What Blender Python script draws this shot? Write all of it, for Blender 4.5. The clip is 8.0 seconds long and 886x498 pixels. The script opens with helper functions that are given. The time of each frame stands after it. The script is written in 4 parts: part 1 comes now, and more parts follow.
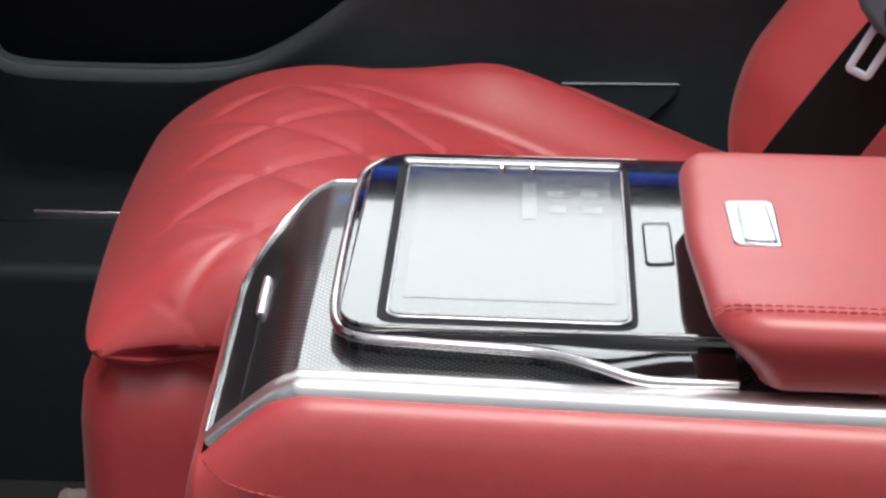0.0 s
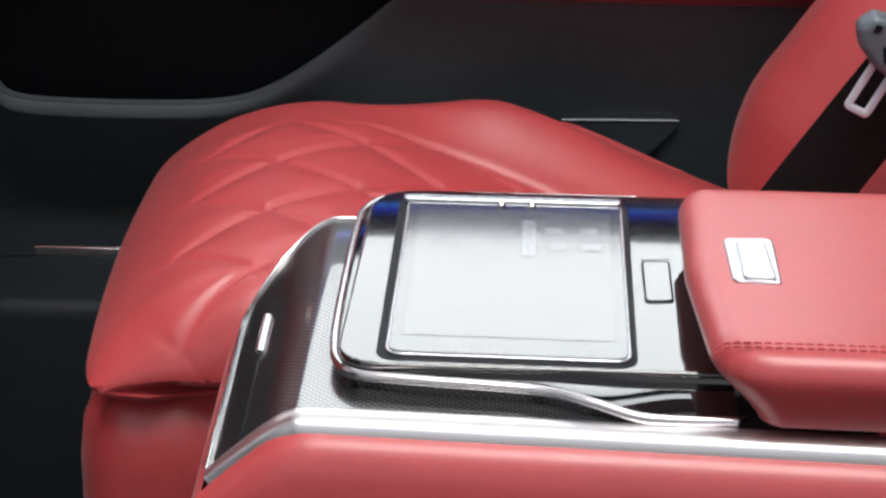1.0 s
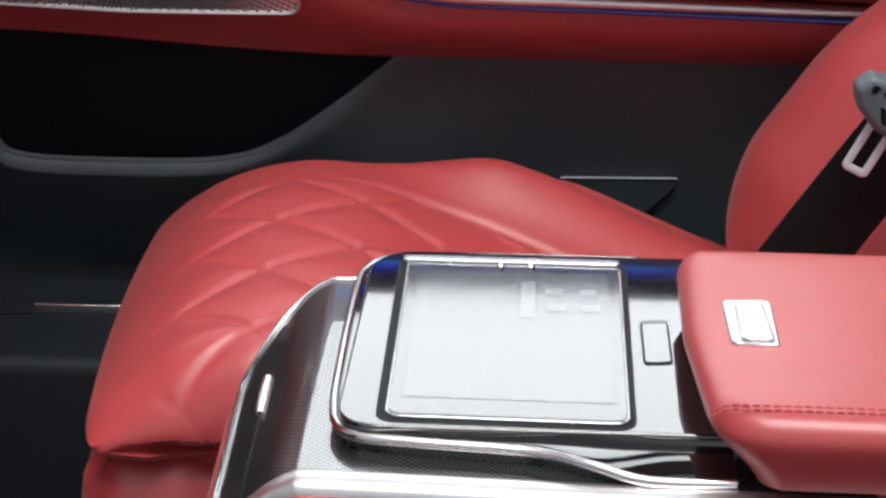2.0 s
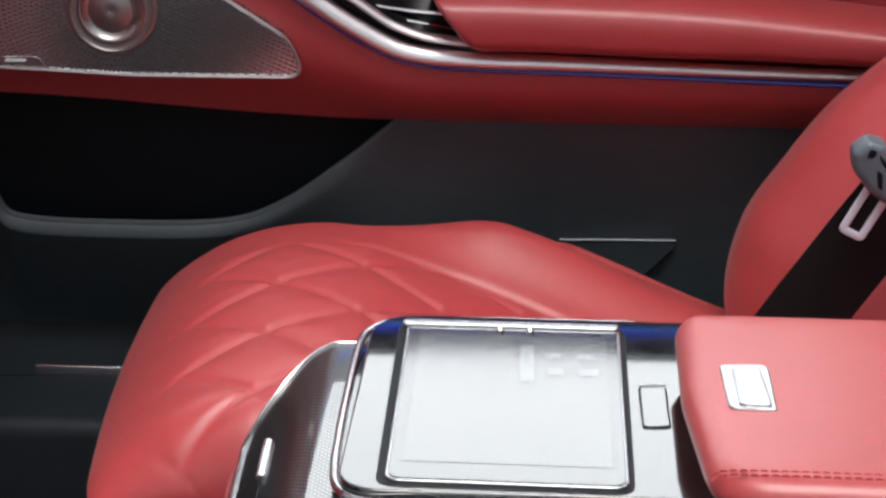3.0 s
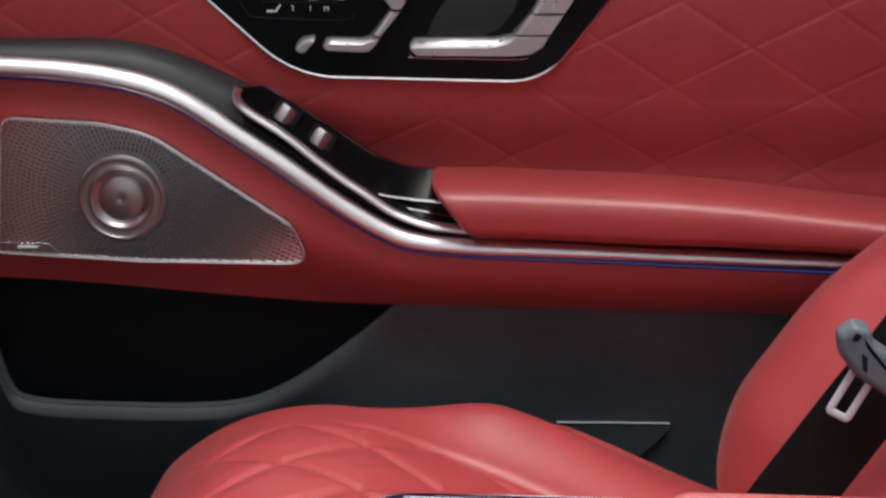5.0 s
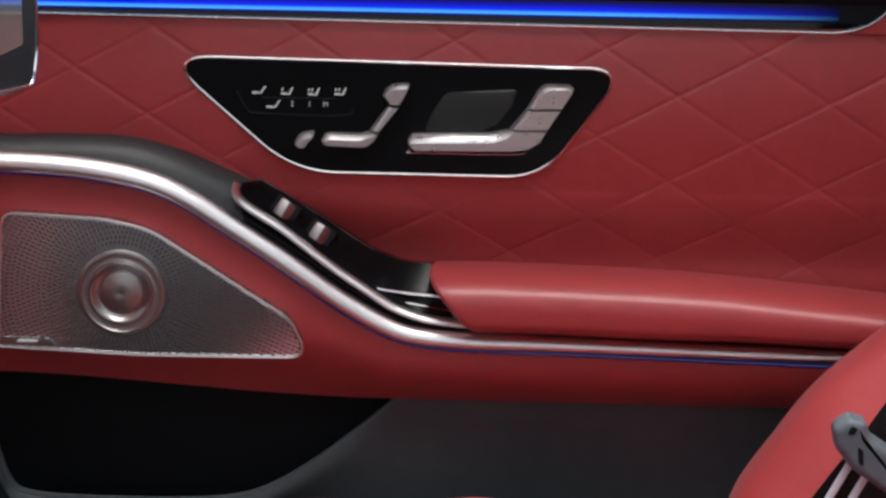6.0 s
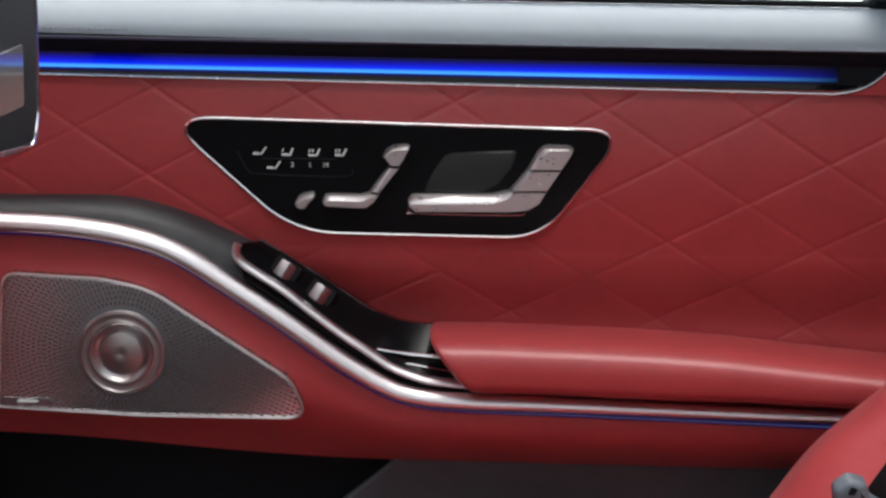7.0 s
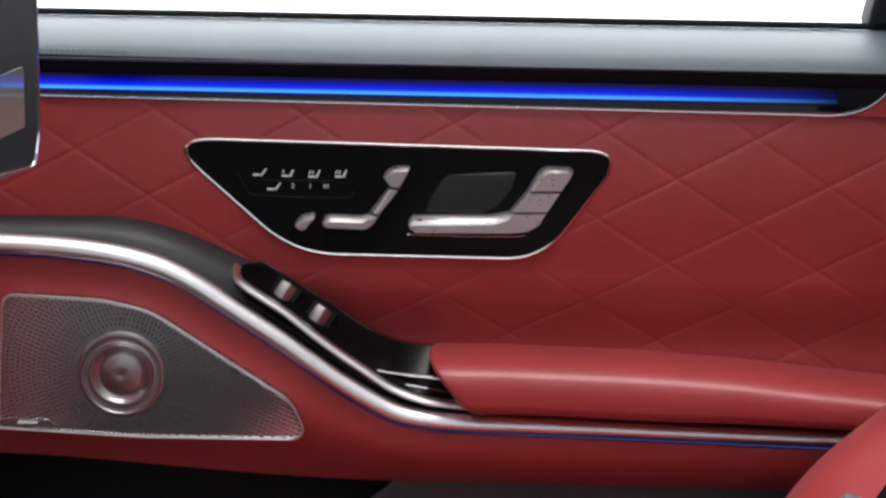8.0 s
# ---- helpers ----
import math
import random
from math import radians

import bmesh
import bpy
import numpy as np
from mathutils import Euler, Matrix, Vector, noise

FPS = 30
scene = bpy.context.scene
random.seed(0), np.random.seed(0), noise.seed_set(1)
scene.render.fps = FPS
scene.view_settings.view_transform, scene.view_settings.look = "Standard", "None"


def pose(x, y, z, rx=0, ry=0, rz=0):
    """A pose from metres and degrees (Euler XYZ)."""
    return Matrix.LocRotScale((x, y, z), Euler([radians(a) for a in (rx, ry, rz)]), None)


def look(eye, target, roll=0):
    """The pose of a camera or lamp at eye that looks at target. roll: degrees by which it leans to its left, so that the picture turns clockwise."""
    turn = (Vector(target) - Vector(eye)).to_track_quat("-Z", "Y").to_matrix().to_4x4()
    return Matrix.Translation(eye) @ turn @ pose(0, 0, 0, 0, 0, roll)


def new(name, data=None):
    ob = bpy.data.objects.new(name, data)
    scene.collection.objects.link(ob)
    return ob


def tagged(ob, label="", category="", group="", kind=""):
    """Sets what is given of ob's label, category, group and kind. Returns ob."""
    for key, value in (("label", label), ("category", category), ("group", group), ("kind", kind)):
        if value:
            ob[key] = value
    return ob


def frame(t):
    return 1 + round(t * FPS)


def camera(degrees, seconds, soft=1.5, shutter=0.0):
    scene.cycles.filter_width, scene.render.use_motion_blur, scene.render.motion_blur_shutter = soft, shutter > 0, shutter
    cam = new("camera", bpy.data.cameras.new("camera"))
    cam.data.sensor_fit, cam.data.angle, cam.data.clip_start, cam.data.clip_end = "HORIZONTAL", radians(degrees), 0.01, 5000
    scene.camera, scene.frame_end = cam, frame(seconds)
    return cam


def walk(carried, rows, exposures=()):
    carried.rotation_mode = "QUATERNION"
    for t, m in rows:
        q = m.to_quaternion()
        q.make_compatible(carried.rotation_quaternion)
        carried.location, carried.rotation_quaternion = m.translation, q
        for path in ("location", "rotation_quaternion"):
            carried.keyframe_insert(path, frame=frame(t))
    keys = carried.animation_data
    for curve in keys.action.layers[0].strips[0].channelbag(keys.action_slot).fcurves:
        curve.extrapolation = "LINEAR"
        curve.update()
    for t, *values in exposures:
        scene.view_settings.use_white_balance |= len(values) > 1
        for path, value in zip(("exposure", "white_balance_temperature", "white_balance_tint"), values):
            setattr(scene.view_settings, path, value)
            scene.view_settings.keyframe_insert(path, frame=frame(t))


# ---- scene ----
cam = camera(21.0, 8.0, soft=2.7)
# seconds, eye, target, roll
PATH = [
    (0, (-0.0090, 0.0796, 1.0050), (-0.0622, 1.8855, 0.1472), 0.79),
    (0.5, (-0.0090, 0.0789, 1.0057), (-0.0624, 1.8897, 0.1581), 0.80),
    (1, (-0.0090, 0.0785, 1.0076), (-0.0627, 1.8962, 0.1751), 0.80),
    (2.5, (-0.0090, 0.0760, 1.0180), (-0.0636, 1.9194, 0.2441), 0.79),
    (3, (-0.0090, 0.0707, 1.0220), (-0.0640, 1.9235, 0.2711), 0.79),
    (3.5, (-0.0085, 0.0610, 1.0260), (-0.0640, 1.9288, 0.3133), 0.80),
    (4, (-0.0072, 0.0486, 1.0295), (-0.0642, 1.9303, 0.3542), 0.81),
    (4.5, (-0.0055, 0.0360, 1.0324), (-0.0647, 1.9271, 0.3840), 0.80),
    (4.7, (-0.0047, 0.0309, 1.0333), (-0.0656, 1.9283, 0.4040), 0.80),
    (5.8, (-0.0009, 0.0156, 1.0350), (-0.0664, 1.9404, 0.4957), 0.80),
    (6, (-0.0005, 0.0154, 1.0350), (-0.0666, 1.9444, 0.5109), 0.80),
    (6.5, (0.0000, 0.0140, 1.0350), (-0.0673, 1.9508, 0.5411), 0.80),
    (7, (0.0000, 0.0126, 1.0350), (-0.0677, 1.9544, 0.5607), 0.80),
    (7.5, (0.0000, 0.0118, 1.0350), (-0.0680, 1.9564, 0.5725), 0.81),
    (8, (0.0000, 0.0113, 1.0350), (-0.0681, 1.9573, 0.5784), 0.81),
]
walk(cam, [(t, look(eye, target, roll)) for t, eye, target, roll in PATH])

# ---- light ----
world = bpy.data.worlds.new("sky")
world.use_nodes = True
scene.world = world
wt = world.node_tree
wt.nodes.clear()
sky = wt.nodes.new("ShaderNodeTexSky")
sky.sky_type, sky.sun_disc = "NISHITA", False
sky.sun_elevation, sky.sun_rotation = radians(76), radians(170)
sky.dust_density, sky.air_density = 3.0, 1.0
hs = wt.nodes.new("ShaderNodeHueSaturation")
hs.inputs["Saturation"].default_value = 0.25
bgn = wt.nodes.new("ShaderNodeBackground")
bgn.inputs["Strength"].default_value = 0.13
wo = wt.nodes.new("ShaderNodeOutputWorld")
wt.links.new(sky.outputs[0], hs.inputs["Color"])
wt.links.new(hs.outputs[0], bgn.inputs["Color"])
wt.links.new(bgn.outputs[0], wo.inputs["Surface"])
sun = new("sun", bpy.data.lights.new("sun", "SUN"))
sun.data.energy, sun.data.angle, sun.data.color = 1.75, radians(30), (1.0, 0.97, 0.93)
sun.matrix_world = look((0.1, 0.60, 2.9), (0, 1.2, 0.5))
scene.view_settings.exposure = 0.52


# ---- materials ----
def nodes(name, base, rough=0.5, metal=0.0, coat=0.0, spec=0.5):
    m = bpy.data.materials.new(name)
    m.use_nodes = True
    b = m.node_tree.nodes["Principled BSDF"]
    b.inputs["Base Color"].default_value = (*base, 1)
    b.inputs["Roughness"].default_value = rough
    b.inputs["Metallic"].default_value = metal
    b.inputs["Coat Weight"].default_value = coat
    b.inputs["Coat Roughness"].default_value = 0.03
    b.inputs["Specular IOR Level"].default_value = spec
    return m, m.node_tree, b


def node(nt, kind, **values):
    n = nt.nodes.new(kind)
    for k, v in values.items():
        n.inputs[k].default_value = v
    return n


def coords(nt):
    return nt.nodes.new("ShaderNodeTexCoord").outputs["Object"]


def mottled(nt, b, base, scale, amount):
    """Two scales of colour change round the base colour."""
    tc = coords(nt)
    n1 = node(nt, "ShaderNodeTexNoise", Scale=scale, Detail=4.0)
    n2 = node(nt, "ShaderNodeTexNoise", Scale=scale * 9, Detail=3.0)
    nt.links.new(tc, n1.inputs["Vector"])
    nt.links.new(tc, n2.inputs["Vector"])
    mix = nt.nodes.new("ShaderNodeMath")
    mix.operation = "ADD"
    nt.links.new(n1.outputs["Fac"], mix.inputs[0])
    nt.links.new(n2.outputs["Fac"], mix.inputs[1])
    ramp = nt.nodes.new("ShaderNodeMapRange")
    ramp.inputs["From Min"].default_value, ramp.inputs["From Max"].default_value = 0.7, 1.3
    ramp.inputs["To Min"].default_value, ramp.inputs["To Max"].default_value = 1 - amount, 1 + amount
    nt.links.new(mix.outputs[0], ramp.inputs["Value"])
    hsv = nt.nodes.new("ShaderNodeHueSaturation")
    hsv.inputs["Color"].default_value = (*base, 1)
    nt.links.new(ramp.outputs[0], hsv.inputs["Value"])
    nt.links.new(hsv.outputs[0], b.inputs["Base Color"])
    return tc, n2


def bump(nt, b, height, strength, distance):
    bp = node(nt, "ShaderNodeBump", Strength=strength, Distance=distance)
    nt.links.new(height, bp.inputs["Height"])
    nt.links.new(bp.outputs[0], b.inputs["Normal"])


def leather(name, base, rough=0.34):
    m, nt, b = nodes(name, base, rough)
    b.inputs["Sheen Weight"].default_value, b.inputs["Sheen Roughness"].default_value = 0.10, 0.35
    b.inputs["Specular IOR Level"].default_value = 0.5
    b.inputs["Coat Weight"].default_value, b.inputs["Coat Roughness"].default_value = 0.30, 0.42
    tc, n2 = mottled(nt, b, base, 14, 0.07)
    v = node(nt, "ShaderNodeTexVoronoi", Scale=900.0)
    nt.links.new(tc, v.inputs["Vector"])
    w = node(nt, "ShaderNodeTexNoise", Scale=45.0, Detail=3.0)
    nt.links.new(tc, w.inputs["Vector"])
    add = node(nt, "ShaderNodeMath")
    add.operation = "MULTIPLY_ADD"
    nt.links.new(w.outputs["Fac"], add.inputs[0])
    add.inputs[1].default_value = 1.6
    nt.links.new(v.outputs["Distance"], add.inputs[2])
    bump(nt, b, add.outputs[0], 0.12, 0.0005)
    rr = node(nt, "ShaderNodeMapRange")
    rr.inputs["To Min"].default_value, rr.inputs["To Max"].default_value = rough - 0.07, rough + 0.09
    nt.links.new(n2.outputs["Fac"], rr.inputs["Value"])
    nt.links.new(rr.outputs[0], b.inputs["Roughness"])
    return m


def plastic(name, base, rough, grain=700.0, strength=0.2, amount=0.12):
    m, nt, b = nodes(name, base, rough)
    tc, n2 = mottled(nt, b, base, 10, amount)
    v = node(nt, "ShaderNodeTexNoise", Scale=grain, Detail=2.0)
    nt.links.new(tc, v.inputs["Vector"])
    bump(nt, b, v.outputs["Fac"], strength, 0.0005)
    return m


def metal(name, base, rough, amount=0.05):
    m, nt, b = nodes(name, base, rough, 1.0)
    tc, n2 = mottled(nt, b, base, 20, amount)
    rr = node(nt, "ShaderNodeMapRange")
    rr.inputs["To Min"].default_value, rr.inputs["To Max"].default_value = rough * 0.75, rough * 1.25
    nt.links.new(n2.outputs["Fac"], rr.inputs["Value"])
    nt.links.new(rr.outputs[0], b.inputs["Roughness"])
    return m


def gloss_black(name, base=(0.004, 0.004, 0.005), rough=0.06):
    m, nt, b = nodes(name, base, rough, 0.0, 1.0)
    b.inputs["Coat IOR"].default_value = 1.8
    tc = coords(nt)
    n = node(nt, "ShaderNodeTexNoise", Scale=60.0, Detail=5.0)
    nt.links.new(tc, n.inputs["Vector"])
    rr = node(nt, "ShaderNodeMapRange")
    rr.inputs["To Min"].default_value, rr.inputs["To Max"].default_value = rough * 0.5, rough * 1.8
    nt.links.new(n.outputs["Fac"], rr.inputs["Value"])
    nt.links.new(rr.outputs[0], b.inputs["Roughness"])
    return m


def glow(name, base, strength):
    m, nt, b = nodes(name, (0.01, 0.01, 0.01), 0.1)
    b.inputs["Emission Color"].default_value = (*base, 1)
    b.inputs["Emission Strength"].default_value = strength
    return m


def light_band(name, z0, z1):
    """A lit diffuser whose lamp sits along its lower edge."""
    m, nt, b = nodes(name, (0.004, 0.004, 0.01), 0.12)
    sep = nt.nodes.new("ShaderNodeSeparateXYZ")
    nt.links.new(coords(nt), sep.inputs[0])
    mr = node(nt, "ShaderNodeMapRange")
    mr.inputs["From Min"].default_value, mr.inputs["From Max"].default_value = z0, z1
    nt.links.new(sep.outputs["Z"], mr.inputs["Value"])
    cr = nt.nodes.new("ShaderNodeValToRGB")
    e = cr.color_ramp.elements
    e[0].position, e[0].color = 0.0, (0.0, 0.0, 0.03, 1)
    e[1].position, e[1].color = 1.0, (0.0, 0.0, 0.01, 1)
    for pos, col in ((0.13, (0.0, 0.002, 0.10, 1)), (0.20, (0.05, 0.34, 1.0, 1)), (0.29, (0.04, 0.26, 1.0, 1)), (0.40, (0.0, 0.016, 0.72, 1)), (0.68, (0.0, 0.001, 0.30, 1)), (0.88, (0.0, 0.0, 0.04, 1))):
        k = e.new(pos)
        k.color = col
    nt.links.new(mr.outputs[0], cr.inputs[0])
    nt.links.new(cr.outputs[0], b.inputs["Emission Color"])
    fade = node(nt, "ShaderNodeMapRange")
    fade.inputs["From Min"].default_value, fade.inputs["From Max"].default_value = 0.236, 0.06
    nt.links.new(sep.outputs["X"], fade.inputs["Value"])
    soft_end = nt.nodes.new("ShaderNodeMath")
    soft_end.operation = "POWER"
    soft_end.inputs[1].default_value = 0.8
    nt.links.new(fade.outputs[0], soft_end.inputs[0])
    nt.links.new(soft_end.outputs[0], b.inputs["Emission Strength"])
    return m


def woven(name, cell):
    """Fine metal mesh under clear lacquer: small bright crowns between dark gaps."""
    m, nt, b = nodes(name, (0.02, 0.02, 0.022), 0.30, 0.0, 1.0)
    b.inputs["Coat IOR"].default_value = 1.8
    b.inputs["Coat Roughness"].default_value = 0.015
    mp = nt.nodes.new("ShaderNodeMapping")
    mp.inputs["Rotation"].default_value = (0, 0, radians(45))
    nt.links.new(coords(nt), mp.inputs["Vector"])
    sep = nt.nodes.new("ShaderNodeSeparateXYZ")
    nt.links.new(mp.outputs[0], sep.inputs[0])
    waves = []
    for axis in ("X", "Y"):
        k = nt.nodes.new("ShaderNodeMath")
        k.operation = "MULTIPLY"
        k.inputs[1].default_value = 2 * math.pi / cell
        nt.links.new(sep.outputs[axis], k.inputs[0])
        w = nt.nodes.new("ShaderNodeMath")
        w.operation = "SINE"
        nt.links.new(k.outputs[0], w.inputs[0])
        waves.append(w.outputs[0])
    add = nt.nodes.new("ShaderNodeMath")
    add.operation = "ADD"
    nt.links.new(waves[0], add.inputs[0])
    nt.links.new(waves[1], add.inputs[1])
    mr = node(nt, "ShaderNodeMapRange")
    mr.inputs["From Min"].default_value, mr.inputs["From Max"].default_value = 0.35, 1.3
    nt.links.new(add.outputs[0], mr.inputs["Value"])
    mix = nt.nodes.new("ShaderNodeMix")
    mix.data_type = "RGBA"
    mix.inputs["A"].default_value, mix.inputs["B"].default_value = (0.006, 0.006, 0.007, 1), (0.24, 0.245, 0.25, 1)
    nt.links.new(mr.outputs[0], mix.inputs["Factor"])
    nt.links.new(mix.outputs["Result"], b.inputs["Base Color"])
    nt.links.new(mr.outputs[0], b.inputs["Metallic"])
    return m


def perforated(name, cx, cz):
    """Brushed metal with rows of slots that run outward from the speaker's axis."""
    m, nt, b = nodes(name, (0.36, 0.35, 0.35), 0.18, 1.0)
    sub = node(nt, "ShaderNodeVectorMath")
    sub.operation = "SUBTRACT"
    sub.inputs[1].default_value = (cx, 0, cz)
    nt.links.new(coords(nt), sub.inputs[0])
    sep = nt.nodes.new("ShaderNodeSeparateXYZ")
    nt.links.new(sub.outputs[0], sep.inputs[0])

    def op(kind, a, bb=None):
        n = nt.nodes.new("ShaderNodeMath")
        n.operation = kind
        for slot, v in enumerate((a, bb)):
            if v is None:
                continue
            if isinstance(v, (int, float)):
                n.inputs[slot].default_value = v
            else:
                nt.links.new(v, n.inputs[slot])
        return n.outputs[0]

    x, z = sep.outputs["X"], sep.outputs["Z"]
    r = op("SQRT", op("ADD", op("MULTIPLY", x, x), op("MULTIPLY", z, z)))
    ang = op("ARCTAN2", z, x)
    row = op("DIVIDE", r, 0.0041)
    ring = op("FLOOR", row)
    count = op("FLOOR", op("MULTIPLY", op("ADD", ring, 0.5), 0.0041 * 2 * math.pi / 0.0033))
    odd = op("MULTIPLY", op("MODULO", ring, 2.0), math.pi)
    spokes = op("SINE", op("ADD", op("MULTIPLY", ang, count), odd))
    along = op("ABSOLUTE", op("SUBTRACT", op("FRACT", row), 0.5))
    hole = op("MULTIPLY", op("GREATER_THAN", spokes, 0.15), op("LESS_THAN", along, 0.36))
    hole = op("MULTIPLY", hole, op("GREATER_THAN", r, 0.036))
    mix = nt.nodes.new("ShaderNodeMix")
    mix.data_type = "RGBA"
    mix.inputs["A"].default_value, mix.inputs["B"].default_value = (0.66, 0.67, 0.69, 1), (0.07, 0.06, 0.06, 1)
    nt.links.new(hole, mix.inputs["Factor"])
    nt.links.new(mix.outputs["Result"], b.inputs["Base Color"])
    nt.links.new(op("SUBTRACT", 1.0, hole), b.inputs["Metallic"])
    inv = op("SUBTRACT", 1.0, hole)
    bump(nt, b, inv, 0.5, 0.0004)
    return m


RED = leather("red_leather", (0.41, 0.052, 0.057))
STITCH = plastic("stitch_thread", (0.36, 0.05, 0.052), 0.7)
CHROME = metal("satin_chrome", (0.78, 0.77, 0.77), 0.16)
BRIGHT = metal("bright_chrome", (0.85, 0.85, 0.86), 0.08)
SILVER = metal("silver_paint", (0.66, 0.63, 0.63), 0.30, 0.015)
SILVER.node_tree.nodes["Principled BSDF"].inputs["Metallic"].default_value = 0.8
PIANO = gloss_black("piano_black")
SATIN = metal("satin_metal", (0.80, 0.78, 0.79), 0.36, 0.02)
TRIM = metal("trim_metal", (0.58, 0.55, 0.56), 0.20, 0.03)
DARK = plastic("dark_plastic", (0.015, 0.019, 0.023), 0.5)
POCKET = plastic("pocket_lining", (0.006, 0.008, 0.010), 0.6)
SLATE = plastic("slate_trim", (0.038, 0.051, 0.058), 0.45)
LEDGE = plastic("ledge_trim", (0.030, 0.031, 0.034), 0.42, 900.0, 0.2)
GREY = plastic("soft_grey_trim", (0.12, 0.150, 0.185), 0.40, 900.0, 0.15, 0.04)
BELT_GREY = plastic("buckle_plastic", (0.10, 0.125, 0.15), 0.38)
WEB = plastic("belt_webbing", (0.008, 0.008, 0.009), 0.7, 1500.0, 0.5)
WEB.node_tree.nodes["Principled BSDF"].inputs["Specular IOR Level"].default_value = 0.2
CARPET = plastic("carpet", (0.012, 0.012, 0.014), 0.95, 500.0, 1.0)
HEADLINER = plastic("headliner", (0.35, 0.34, 0.33), 0.95, 600.0, 0.5)
MESH = woven("metal_mesh", 0.0026)
GRILLE = perforated("speaker_mesh", -0.3045, 0.5235)
BLUE = light_band("blue_light", 0.7335, 0.7475)
BLUE_LINE = glow("blue_edge_light", (0.03, 0.03, 0.6), 0.06)
MARK = glow("white_symbol", (0.8, 0.8, 0.8), 0.28)
DISPLAY = gloss_black("display_glass", (0.015, 0.016, 0.018), 0.06)
DISPLAY.node_tree.nodes["Principled BSDF"].inputs["Coat Roughness"].default_value = 0.11
RECESS = plastic("recess_plastic", (0.016, 0.020, 0.021), 0.35, 900.0, 0.05)
SWITCH = metal("switch_metal", (0.36, 0.33, 0.34), 0.40, 0.02)
SATIN_BLACK = plastic("satin_black", (0.005, 0.005, 0.006), 0.16, 900.0, 0.02)
SATIN_BLACK.node_tree.nodes["Principled BSDF"].inputs["Specular IOR Level"].default_value = 0.14
SCREEN_BLACK = plastic("screen_black", (0.010, 0.012, 0.016), 0.75, 900.0, 0.02)
SCREEN_BLACK.node_tree.nodes["Principled BSDF"].inputs["Specular IOR Level"].default_value = 0.1
POCKET_FRONT = plastic("pocket_front", (0.007, 0.008, 0.010), 0.5)
THREAD = plastic("pale_thread", (0.32, 0.34, 0.36), 0.7)
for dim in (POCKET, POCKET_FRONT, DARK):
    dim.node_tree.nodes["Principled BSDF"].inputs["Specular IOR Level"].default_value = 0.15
TONGUE = metal("tongue_steel", (0.62, 0.68, 0.76), 0.45)
TONGUE.node_tree.nodes["Principled BSDF"].inputs["Metallic"].default_value = 0.1
MENU = gloss_black("dim_menu", (0.015, 0.016, 0.018), 0.06)
MENU.node_tree.nodes["Principled BSDF"].inputs["Coat Roughness"].default_value = 0.11
MENU.node_tree.nodes["Principled BSDF"].inputs["Emission Color"].default_value = (0.5, 0.55, 0.6, 1)
MENU.node_tree.nodes["Principled BSDF"].inputs["Emission Strength"].default_value = 0.17
LIT = gloss_black("lit_display", (0.02, 0.021, 0.023), 0.06)
LIT.node_tree.nodes["Principled BSDF"].inputs["Emission Color"].default_value = (0.9, 0.95, 1.0, 1)
LIT.node_tree.nodes["Principled BSDF"].inputs["Emission Strength"].default_value = 0.02
LIT.node_tree.nodes["Principled BSDF"].inputs["Coat Roughness"].default_value = 0.11
FRAME = metal("frame_metal", (0.42, 0.43, 0.45), 0.25)
CATCH = metal("catch_metal", (0.60, 0.63, 0.66), 0.35)
SEATSCREEN = glow("lit_screen", (0.30, 0.28, 0.27), 0.18)


# ---- building helpers ----
def part(name, bm, material, parent=None, label="", sharp=35):
    me = bpy.data.meshes.new(name)
    bmesh.ops.recalc_face_normals(bm, faces=bm.faces)
    bm.to_mesh(me)
    bm.free()
    me.materials.append(material)
    me.shade_smooth()
    me.set_sharp_from_angle(angle=radians(sharp))
    ob = new(name, me)
    if parent:
        ob.parent = parent
        ob.matrix_parent_inverse = Matrix.Translation(-parent.location)
    if label:
        ob["label"] = label
    return ob


def thing(name, label, category, at, kind="", group=""):
    ob = tagged(new(name), label, category, group, kind)
    ob.location = at
    return ob


def spline(pts, n=8, closed=False):
    """A smooth line through the points."""
    p = [Vector(q) for q in pts]
    m = len(p)
    out = []
    for i in range(m if closed else m - 1):
        if closed:
            a, b, c, d = p[i - 1], p[i], p[(i + 1) % m], p[(i + 2) % m]
        else:
            a, b, c, d = p[max(i - 1, 0)], p[i], p[i + 1], p[min(i + 2, m - 1)]
        for k in range(n):
            t = k / n
            out.append(0.5 * (2 * b + (c - a) * t + (2 * a - 5 * b + 4 * c - d) * t * t + (3 * b - a - 3 * c + d) * t ** 3))
    if not closed:
        out.append(p[-1])
    return out


def rounded(pts, steps=6):
    """A polygon of (u, v, radius) with its corners rounded."""
    out, m = [], len(pts)
    for i in range(m):
        p, q, r = (Vector(pts[(i + k) % m][:2]) for k in (-1, 0, 1))
        rad = pts[i][2]
        a, b = (p - q).normalized(), (r - q).normalized()
        half = a.angle(b) / 2
        cut = min(rad / math.tan(half), 0.49 * (p - q).length, 0.49 * (r - q).length)
        s, e = q + a * cut, q + b * cut
        for k in range(steps + 1):
            t = k / steps
            out.append((1 - t) ** 2 * s + 2 * t * (1 - t) * q + t * t * e)
    return out


def area(o):
    return sum(o[i - 1][0] * o[i][1] - o[i][0] * o[i - 1][1] for i in range(len(o)))


